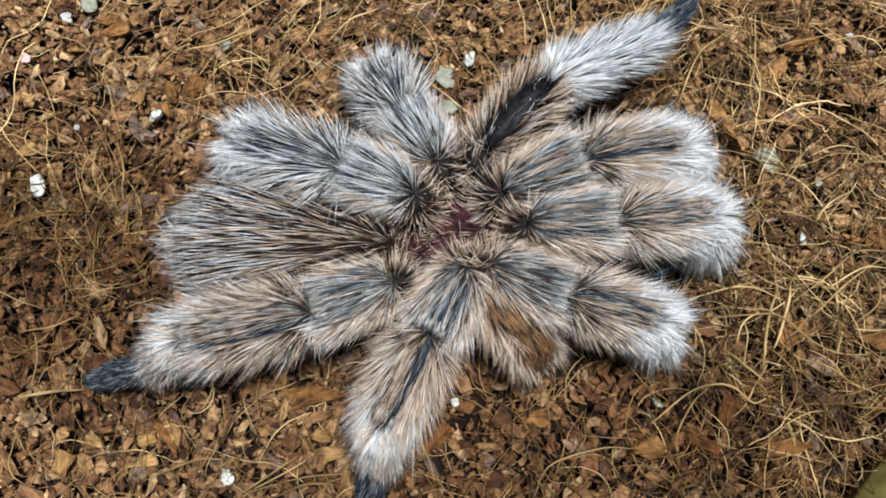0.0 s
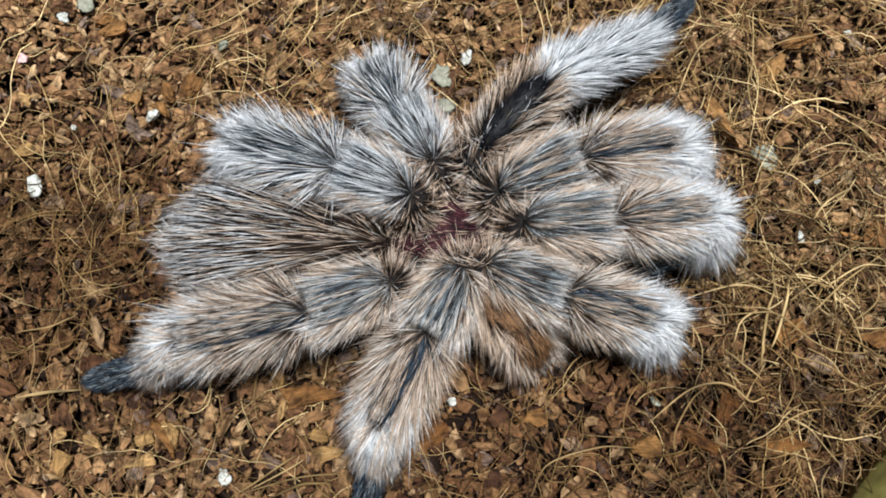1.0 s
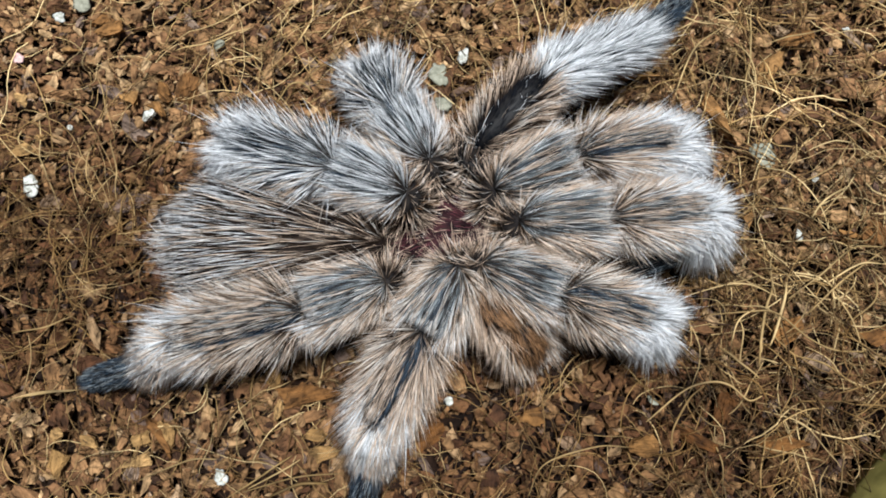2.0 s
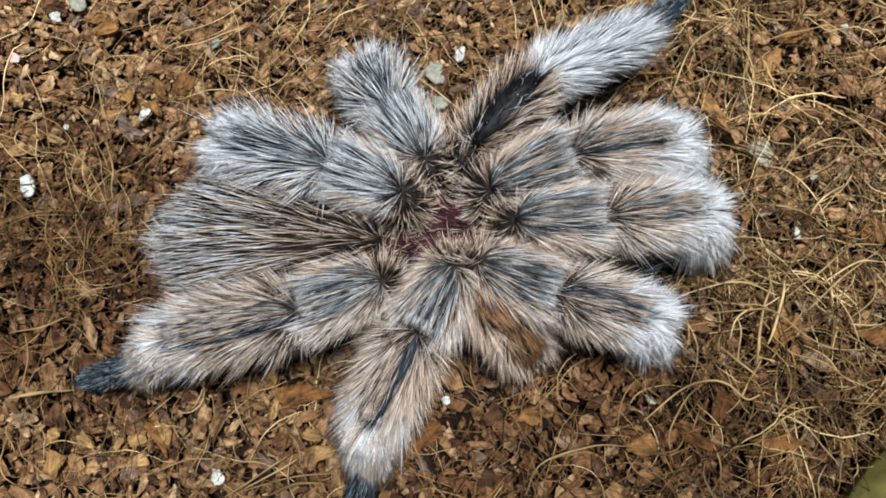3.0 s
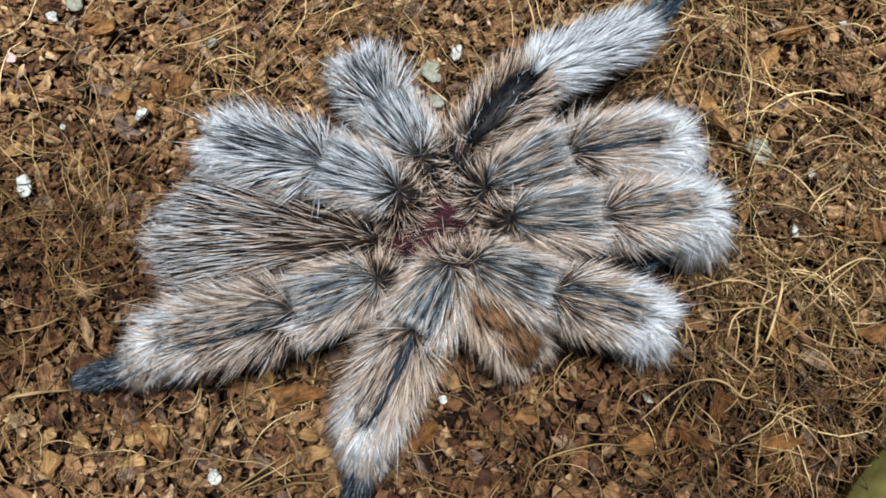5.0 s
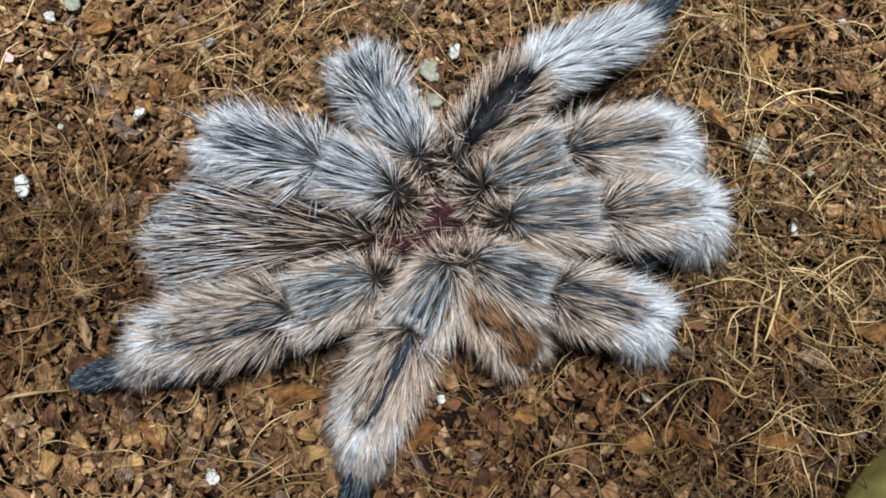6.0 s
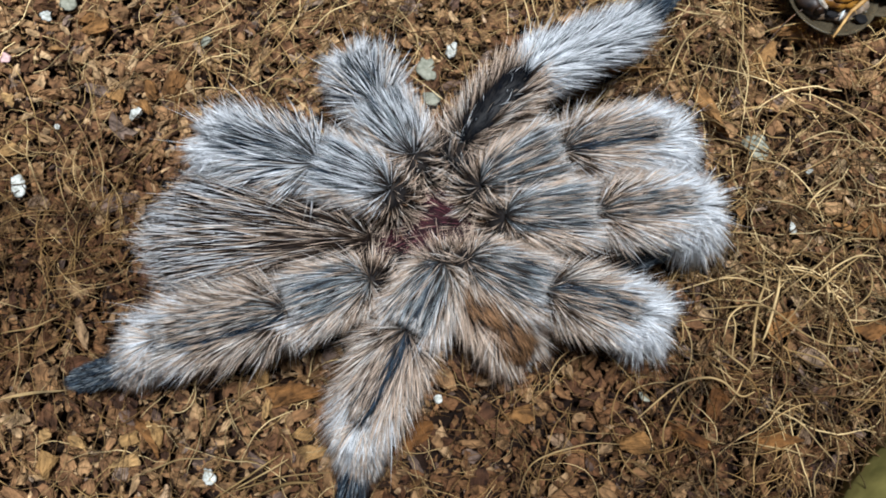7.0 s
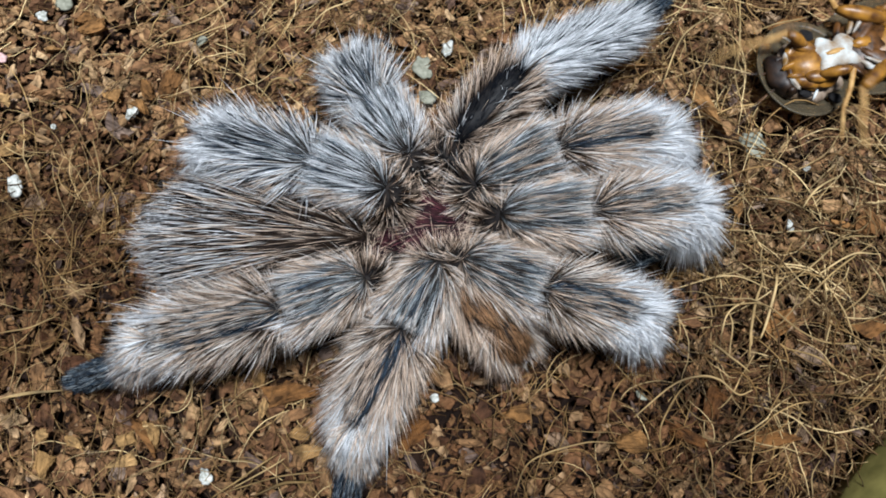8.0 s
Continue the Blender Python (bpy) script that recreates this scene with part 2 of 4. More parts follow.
def limb_part(name, a, b, r0, r1, front, look_of, parent, dens=1.0):
    """One limb segment from a to b (mm), with flat-lying setae on its back and spreading ones on its flanks."""
    a, b = np.array(a) * MM, np.array(b) * MM
    r0, r1 = r0 * MM, r1 * MM
    span = np.linalg.norm(b - a)
    d = (b - a) / span
    hint = np.array((0, 0, 1.0)) + 0.75 * front
    side = unit(np.cross(d, hint))
    back = np.cross(side, d)
    s = np.linspace(0, 1, 22)
    swell = np.sqrt(np.clip(1 - np.abs(2 * s - 1) ** 5, 0.02, 1)) * (0.93 + 0.1 * np.sin(np.pi * s))
    radii = (r0 + (r1 - r0) * s) * swell
    core = tube(a + np.outer(s, b - a), radii, 18)
    st = dict(count=160, back=38, back_mix={S: 6, T: 1, C: 0.6}, side_mix={C: 6, T: 3, S: 1},
              back_len=2.6, side_len=3.9, lie=17, spread=46, band=0, girth=1.0, stripe=None, bare=0.0, frost=0.0, knee=0.0, dark=K, all_round=False, curl=0.0, frost_from=0.56)
    st.update(look_of)
    n = int(1.3 * st["count"] * span / MM * dens)
    start = st.get("start", 0.0)
    t = start + (1 - start) * np.concatenate([rng.random(n - n // 5), rng.random(n // 5) * 0.16])
    phi = np.where(rng.random(n) < 0.88, rng.uniform(-128, 128, n), rng.uniform(-180, 180, n))
    phi[n - n // 5:] = rng.uniform(-180, 180, n // 5)
    if st["all_round"]:
        phi = rng.uniform(-180, 180, n)
    edge = np.abs(phi) + rng.normal(0, 5, n)
    dorsal = edge < st["back"]
    if st["band"]:
        t = np.where(dorsal, t * 0.82, t)
        rim = dorsal & (rng.random(n) < 0.12)        # pale short hairs round the joint
        t = np.where(rim, rng.uniform(0.82, 0.93, n), t)
    slot = np.where(dorsal, pick(n, st["back_mix"]), pick(n, st["side_mix"]))
    # neighbouring setae of a streak share their colour
    streak = np.floor(t * span / (3.5 * MM)) * 128 + np.floor((phi + 180) / 5)
    names, inv = np.unique(streak, return_inverse=True)
    shared = np.where(dorsal, pick(len(names), st["back_mix"])[inv], pick(len(names), st["side_mix"])[inv])
    slot = np.where(rng.random(n) < np.where(dorsal, 0.5, 0.4), shared, slot)
    slot = np.where((t > st["frost_from"] + 0.22 * rng.random(n)) & ~dorsal & (rng.random(n) < st["frost"]), W, slot)
    slot = np.where((t < 0.13) & (np.abs(phi) < 95) & (rng.random(n) < st["knee"]), B, slot)
    # setae rise the more, the farther down the flank they stand
    steep = np.clip((np.abs(phi) - st["back"] + 6) / 45, 0, 1)
    lean = np.where(dorsal, rng.normal(st["lie"], 2.5, n), st["lie"] + 6 + (st["spread"] - st["lie"] - 6) * steep ** 0.7 + rng.normal(0, 5, n))
    long = np.where(dorsal, st["back_len"] * rng.uniform(0.65, 1.15, n), st["side_len"] * rng.uniform(0.62, 1.14, n))
    pale = np.isin(slot, (W, C, T))
    long = np.where(pale, long, long * 0.78)         # dark underfur, pale hairs over it
    lean = np.where(dorsal & pale, lean + 3, lean)
    guard = ~dorsal & (rng.random(n) < 0.09)         # single long guard hairs
    long = np.where(guard, long * 1.35, long)
    if st["band"]:
        room = (1.0 - t) * span / MM + 0.5
        long = np.where(dorsal, np.minimum(long, room * 0.92), long)
        slot = np.where(rim, np.where(rng.random(n) < 0.35, W, C), slot)
        long = np.where(rim, rng.uniform(0.6, 1.2, n), long)
        lean = np.where(rim, 20, lean)
    if st["stripe"]:
        middle, half = st["stripe"]
        inside = (np.abs(phi - middle) < half * (1.1 - 0.75 * t) + rng.normal(0, 3, n)) & (t < 0.9)
        slot = np.where(inside & (rng.random(n) < 0.85), np.where(rng.random(n) < 0.4, K, st["dark"]), slot)
        lean = np.where(inside, 12, lean)
        long = np.where(inside, 2.2, long)
    keep = rng.random(n) > np.where(dorsal, st["bare"], 0.12)
    t, phi, slot, lean, long, dorsal = (x[keep] for x in (t, phi, slot, lean, long, dorsal))
    n = len(t)
    f = np.radians(phi)
    radial = np.cos(f)[:, None] * back + np.sin(f)[:, None] * side
    at = np.interp(t, s, radii)
    root = a + t[:, None] * (b - a) + radial * (at * 0.97)[:, None]
    cell = np.floor(t * span / (1.1 * MM)) * 64 + np.floor((phi + 180) / 17)
    sway, draw = tufts(cell, root, long * MM)
    al = np.radians(lean)
    slope = np.clip(np.interp(t, s, np.gradient(radii, s * span)), -0.35, 2.5)[:, None]
    tangent, normal = unit(d + radial * slope), unit(radial - d * slope)
    way = unit(tangent * np.cos(al)[:, None] + normal * np.sin(al)[:, None] + 0.75 * sway + rng.normal(0, 0.035, (n, 3)))
    bend = d * rng.uniform(0.12, 0.42, n)[:, None] + rng.normal(0, 0.05, (n, 3)) - np.array((0, 0, 0.06)) + np.where(dorsal, 0.5, 0.65)[:, None] * draw
    if st["curl"]:                                   # single curled pale hairs on a bare stretch
        curly = dorsal & np.isin(slot, (W, T))
        bend = np.where(curly[:, None], bend + st["curl"] * (rng.normal(0, 0.6, (n, 3)) - 0.5 * radial), bend)
    radius = np.where((slot == C) | (slot == W), 0.056, np.where(slot == T, 0.050, 0.042)) * rng.uniform(0.7, 1.2, n) * st["girth"] * np.where(dorsal, 0.75, 1.0)
    me = furred(name, core, st.get("skin", leg_skin), (root, way, bend, long * MM, radius * MM, slot), st["band"] * 18)
    return part(name, me, parent, st.get("label", ""))


FEMUR = dict(back=25, back_mix={T: 4, C: 0.5, B: 4.5, K: 2.5}, side_mix={T: 4.5, C: 0.6, B: 4.5, K: 2.5, R: 0.6}, back_len=3.0, side_len=3.4, lie=48, spread=60, count=95, start=0.2, all_round=True)
PATELLA = dict(back=60, back_mix={G: 6.0, S: 4.2, C: 0.6, W: 0.4, K: 0.5, D: 1.0, B: 0.8, T: 1.2}, side_mix={C: 3.0, T: 7.0, B: 2.4}, back_len=3.5, side_len=3.4, lie=6, spread=40, band=1, count=260, frost=0.35, knee=0.5)
TIBIA = dict(back=42, back_mix={G: 5.0, S: 3.0, T: 3.6, B: 1.2, D: 0.6, C: 0.6}, side_mix={C: 3.2, W: 1.2, T: 6.5, B: 2.4}, back_len=3.0, side_len=4.5, lie=7, spread=48, band=1, count=240, frost=0.85, knee=0.6)
METATARSUS = dict(back=10, side_mix={W: 12, C: 1.5, S: 0.8}, back_mix={W: 1}, side_len=4.4, spread=58, count=220, girth=1.1)
TARSUS = dict(back=180, back_mix={K: 1.5, D: 4.0, S: 1.6}, back_len=2.3, lie=13, count=170)
WHITER = {W: 5.0, C: 1.6, S: 1.0, K: 4.4, D: 2.6, T: 1.2}
WARM = {T: 6.4, C: 3.4, B: 2.6}


def limb(name, joints, parent, label="", looks=(), girth=1.0, dens=1.0):
    """A leg or pedipalp: the coxa is the part itself; femur, patella, tibia, metatarsus and tarsus hang on it."""
    p = [np.array(j, float) for j in joints]
    hub = np.array((0.5, 0.6, 8.0))
    p[0] = np.append(hub[:2] + (p[1] - hub)[:2] * 1.12, 6.5)
    front = p[3] - p[1]
    front[2] = 0
    front = front / np.linalg.norm(front)
    coxa = limb_part(name, p[0] * 0.35 + hub * 0.65, p[0], 2.6 * girth, 2.5 * girth, front, dict(FEMUR, count=40, side_mix={T: 0.8, P: 3, B: 2, K: 1.5}, side_len=1.5, start=0.0), parent)
    if label:
        tagged(coxa, label)
    rows = [("femur", 2.7, 2.6, FEMUR), ("patella", 2.4, 3.8, PATELLA), ("tibia", 2.6, 2.6, TIBIA),
            ("metatarsus", 2.3, 1.9, METATARSUS), ("tarsus", 1.8, 1.5, TARSUS)]
    for k, (seg, r0, r1, st) in enumerate(rows[:len(p) - 1]):
        over = dict(looks).get(seg, {})
        limb_part(seg, p[k], p[k + 1], r0 * girth, r1 * girth, front, dict(st, **over), coxa, dens)
    return coxa


def ellipsoid(centre, semi, rings=20, sides=32, pinch=0.0):
    th = np.linspace(0.02, np.pi - 0.02, rings)
    ph = np.arange(sides) / sides * 2 * np.pi
    x = np.cos(th)
    r = np.sin(th) * (1 + pinch * np.cos(th))
    v = np.stack([np.repeat(x, sides), np.outer(r, np.cos(ph)).ravel(), np.outer(r, np.sin(ph)).ravel()], 1)
    k, j = np.meshgrid(np.arange(rings - 1), np.arange(sides), indexing="ij")
    n = (j + 1) % sides
    q = np.stack([k * sides + j, k * sides + n, (k + 1) * sides + n, (k + 1) * sides + j], -1).reshape(-1, 4)
    ends = np.array([np.arange(sides)[::-1], (rings - 1) * sides + np.arange(sides)])
    return (v * np.array(semi) + np.array(centre)) * MM, [q, ends]


def body_part(name, centre, semi, skin, parent, n, mix, flow, rise, length, label="", pinch=0.0, low=-0.3, girth=1.0):
    """A rounded body part whose setae flow backwards over it."""
    centre, semi = np.array(centre, float), np.array(semi, float)
    g = unit(rng.normal(size=(int(n * 2.2), 3)))
    g = g[g[:, 2] > low][:n]
    g[:, 1:] *= (1 + pinch * g[:, :1])
    root = (centre + g * semi * 0.985) * MM
    nrm = unit(g / semi)
    away = np.array(flow, float) + np.stack([np.zeros(len(g)), g[:, 1] * 0.35, np.zeros(len(g))], 1)
    tang = unit(away - nrm * (away * nrm).sum(1, keepdims=True))
    lift = rng.normal(rise, 0.10, len(g))[:, None]
    way = unit(tang + nrm * lift + rng.normal(0, 0.07, g.shape))
    bend = tang * 0.15 + rng.normal(0, 0.07, g.shape)
    long = rng.uniform(0.6, 1.2, len(g)) * length
    slot = mix(g) if callable(mix) else pick(len(g), mix)
    pale = np.isin(slot, (W, C, T))
    long = np.where(pale, long, long * 0.8)
    rad = rng.uniform(0.042, 0.070, len(g)) * girth * np.where(pale, 1.1, 0.75)
    me = furred(name, ellipsoid(centre, semi, pinch=pinch), skin, (root, way, bend, long * MM, rad * MM, slot))
    return part(name, me, parent, label)


def abdomen_mix(g):
    pale = pick(len(g), {C: 1.3, W: 3.0, B: 4.2, K: 3.2, T: 1.0})
    brown = pick(len(g), {C: 0.7, T: 2.4, B: 6, K: 3.6})
    return np.where(g[:, 0] + rng.normal(0, 0.3, len(g)) < 0.0, pale, brown)


def build_tarantula():
    spider = tagged(new("tarantula"), "furry grey and tan tarantula resting on coconut husk", "tarantula")
    body_part("abdomen", (-23.0, -1.6, 8.6), (14.6, 9.6, 7.2), body_skin, spider, 7800, abdomen_mix, (-1, 0, 0), 0.42, 5.6,
              "brown abdomen with long swept-back pale hairs", pinch=-0.12, girth=0.95)
    body_part("carapace", (0.6, 0.4, 6.3), (10.5, 7.6, 4.4), rose_skin, spider, 3000, {P: 3.5, T: 0.9, K: 4, B: 1.5}, (-0.3, 0, 0), 0.5, 1.8,
              "rosy brown carapace under the leg bases")
    body_part("pedicel", (-8.8, -0.6, 7.5), (3.2, 2.4, 2.2), body_skin, spider, 200, {B: 2, T: 1}, (-1, 0, 0), 0.4, 2.0)
    for y in (-1.9, 2.7):
        body_part("chelicera", (12.5, y, 6.0), (4.6, 2.3, 3.4), body_skin, spider, 500, {T: 2, C: 1, B: 2}, (1, 0, 0), 0.5, 2.4)
    for y in (-3.4, -0.4):
        body_part("spinneret", (-36.5, y, 4.2), (3.0, 0.9, 0.9), body_skin, spider, 220, {B: 2, S: 1}, (-1, 0, 0), 0.5, 1.4)
    pale_limb = (("patella", dict(back_mix={S: 2.6, G: 3.6, W: 3.0, D: 2.4, K: 0.8}, side_mix={T: 4, C: 2.2, W: 3.4, K: 1.6}, back_len=4.0, frost=0.6)),
                 ("tibia", dict(back_mix={S: 1.6, W: 2.8, G: 2.6, K: 2.4, D: 1.4}, side_mix=WHITER, back=46, back_len=3.8, lie=15, side_len=5.6, spread=54, band=0, count=125, girth=1.25, knee=0.2)))
    swept = ("metatarsus", dict(spread=36, side_mix={W: 4, C: 4, T: 3.5, S: 2}, side_len=3.4))
    limb("leg", [(2.2, 2.8, 10.0), (6.1, 3.2, 16.5), (16.5, 7.1, 17.5), (29.8, 9.8, 15.0), (32.6, 9.5, 6.0), (29.4, 8.2, 2.5)], spider,
         "", (("tibia", dict(stripe=(22, 7), dark=D, frost_from=0.40)),))
    limb("pedipalp", [(3.7, 1.2, 10.0), (9.1, -1.2, 17.0), (20.3, -1.2, 17.5), (33.0, 0.6, 14.0), (35.2, -1.0, 6.5), (26.4, -4.2, 4.0)], spider,
         "", (("tibia", dict(frost_from=0.36)),))
    limb("leg", [(2.1, -1.6, 10.0), (4.3, -6.7, 16.5), (14.1, -10.5, 16.0), (25.4, -13.0, 12.5), (27.8, -13.8, 5.0), (24.6, -14.6, 2.0)], spider,
         "", (("tibia", dict(stripe=(-14, 8), dark=D, side_mix=WARM, frost_from=0.45)), ("patella", dict(side_mix=WARM)),))
    rusty = dict(back=52, back_mix={R: 6, B: 1.2}, side_mix={R: 0.8, T: 7, C: 2}, side_len=4.4, spread=50, band=0, frost=0, knee=0.2)
    limb("leg", [(1.0, -2.1, 9.0), (4.3, -8.6, 13.5), (8.4, -13.2, 13.0), (10.6, -17.2, 9.5), (8.6, -14.0, 2.6), (6.0, -10.0, 1.6)], spider,
         "folded leg with rusty brown hair", (("femur", rusty), ("patella", rusty), ("tibia", rusty), ("metatarsus", dict(side_mix={T: 5, C: 2.5, R: 1}, side_len=3.2))))
    limb("leg", [(-0.9, -2.4, 10.0), (1.4, -7.1, 16.5), (-3.1, -15.2, 16.5), (-8.7, -25.9, 14.5), (-9.8, -31.0, 8.5), (-12.0, -37.2, 4.0)], spider,
         "", (swept, ("tibia", dict(stripe=(-20, 15), dark=D, frost=0.45, side_len=5.0, back_mix={T: 5, G: 1.6, C: 0.6, B: 2.4}, side_mix=WARM)), ("patella", dict(back=50, side_mix=WARM))))
    limb("leg", [(-3.6, -2.3, 10.0), (-7.6, -9.1, 17.0), (-17.3, -13.1, 19.0), (-33.7, -16.2, 17.0), (-40.0, -18.7, 9.5), (-50.4, -20.4, 4.5)], spider,
         "", (swept, ("tibia", dict(stripe=(-38, 11), dark=D, back=55, frost=0.5, side_len=5.2, back_mix={T: 2.6, S: 2.4, G: 2.0, C: 1.4, B: 1.6}, side_mix=WARM)), ("patella", dict(side_mix=WARM)), ("tarsus", dict(back_len=2.6))))
    limb("leg", [(-3.6, 0.8, 10.0), (-5.2, 2.7, 17.0), (-14.4, 6.1, 17.5), (-28.2, 10.5, 15.5), (-30.4, 10.6, 6.5), (-27.5, 9.6, 2.0)], spider, "", pale_limb)
    limb("leg", [(-1.3, 4.1, 10.0), (-2.3, 7.1, 17.0), (-7.0, 14.4, 16.5), (-11.3, 23.0, 10.5), (-12.2, 23.9, 4.5), (-9.6, 22.4, 2.0)], spider, "", pale_limb)
    inner = dict(back=36, spread=58, back_mix={K: 16, W: 0.7, T: 0.4}, skin=fang_skin, side_mix={T: 4.5, C: 0.8, B: 5, K: 2}, side_len=4.0, back_len=1.7, lie=34, band=0, bare=0.45, knee=0, frost=0, curl=1.0)
    limb("leg", [(1.0, 4.4, 9.0), (2.8, 7.4, 12.5), (4.0, 9.2, 15.0), (12.3, 18.0, 17.0), (28.4, 28.8, 10.0), (36.3, 37.9, 5.0)], spider,
         "outstretched leg, black along its bare inner side", (("patella", dict(inner, back=30)), ("tibia", inner), ("metatarsus", dict(spread=36, side_mix={W: 7, S: 2.4, K: 2.4, D: 1.0}, side_len=4.6, count=220))))
    return spider


build_tarantula()


# ---- the substrate ----
def ground_height(x, y):
    """Height of the husk bed in metres, for x, y in metres."""
    return 0.0007 * (np.sin(x * 170 + 1.3) * np.cos(y * 210 + 0.4) + 0.6 * np.sin(x * 390 + y * 330)) - 0.0014


def build_ground():
    nx, ny = 161, 131
    gx, gy = np.meshgrid(np.linspace(-0.16, 0.16, nx), np.linspace(-0.13, 0.13, ny))
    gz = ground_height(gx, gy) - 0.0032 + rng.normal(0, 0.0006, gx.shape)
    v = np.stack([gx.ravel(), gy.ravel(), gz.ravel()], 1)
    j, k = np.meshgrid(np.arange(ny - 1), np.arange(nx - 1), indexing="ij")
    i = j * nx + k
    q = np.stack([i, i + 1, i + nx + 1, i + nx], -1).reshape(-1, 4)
    return tagged(new("ground", mesh_of("ground", v, [q], [gap_shade_mat], smooth=False)), "bed of brown coconut husk chips and coir", "substrate", kind="structure")


def ico(level):
    """Vertices and triangles of a round lump, the rough form of every chip."""
    bm = bmesh.new()
    bmesh.ops.create_icosphere(bm, subdivisions=level, radius=1.0)
    v, f = np.array([p.co[:] for p in bm.verts]), np.array([[p.index for p in t.verts] for t in bm.faces])
    bm.free()
    return v, f


def chip_shape(form, long, wide, thick, rough=0.16, breaks=7, boxy=0.62):
    """A broken chunk of husk: blocky, tapered, skewed and a little curled, with an uneven skin."""
    v = form[0]
    p = np.sign(v) * np.abs(v) ** boxy
    for k in range(breaks):                               # broken faces
        face = unit(rng.normal(size=3))
        p = p - np.outer(np.maximum(p @ face - rng.uniform(0.35, 0.85), 0), face)
    p = p / np.abs(p).max(0)
    swell = np.ones(len(v))
    for k in (1.6, 3.1, 5.0):
        swell += rough * 1.3 / k ** 0.6 * np.sin(v @ rng.normal(0, k, 3) + rng.uniform(0, 6.28))
    p = p * swell[:, None] + rng.normal(0, rough * 0.35, v.shape)
    p[:, 0] += rng.uniform(-0.8, 0.8) * p[:, 1] * wide / long
    p[:, 1] *= 1 + rng.uniform(-0.3, 0.3) * p[:, 0]
    p[:, 2] += rng.uniform(-0.8, 0.8) * p[:, 0] ** 2
    p[:, 1] += rng.uniform(-0.25, 0.25) * p[:, 0] ** 2
    return p * np.array((long, wide, thick)) * 0.47


def joined_chips(name, shapes, tris, x, y, z, size, tilt, ground):
    """Many chips as one mesh, each with grain along its own length."""
    n = len(x)
    m, kind = turns(n, tilt), rng.integers(0, len(shapes), n)
    own = np.stack(shapes)[kind] * rng.uniform(0.7, 1.3, (n, 1, 3)) * size[:, None, None]
    v = np.einsum("nij,nkj->nki", m, own) + np.stack([x, y, z], 1)[:, None]
    f = (np.arange(n)[:, None, None] * v.shape[1] + tris[None]).reshape(-1, 3)
    grain = own + rng.uniform(0, 1, (n, 1, 3))
    return tagged(part(name, mesh_of(name, v.reshape(-1, 3), [f], [chip_mat], smooth=False, grain=grain.reshape(-1, 3)), ground), kind="stuff")


def turns(n, tilt):
    """Random turns about z after a lean about x and y, as matrices."""
    out = np.empty((n, 3, 3))
    for k in range(n):
        out[k] = np.array(Euler((rng.normal(0, tilt), rng.normal(0, tilt), rng.uniform(0, 6.283))).to_matrix())
    return out


def sunk(x, y):
    """How far the chips lie lower, in mm: the bed thins out into crumbs and coir towards +x, -y, and in a drift at -x."""
    n = len(x)
    thin = np.clip((x - 0.012) / 0.025, 0, 1) * np.clip((0.004 - y) / 0.015, 0, 1) * (rng.random(n) < 0.6)
    hollow = np.clip((-0.040 - x) / 0.010, 0, 1) * np.clip((0.022 - y) / 0.010, 0, 1) * (rng.random(n) < 0.45)
    return np.maximum(thin * 2.2, hollow * 1.8)


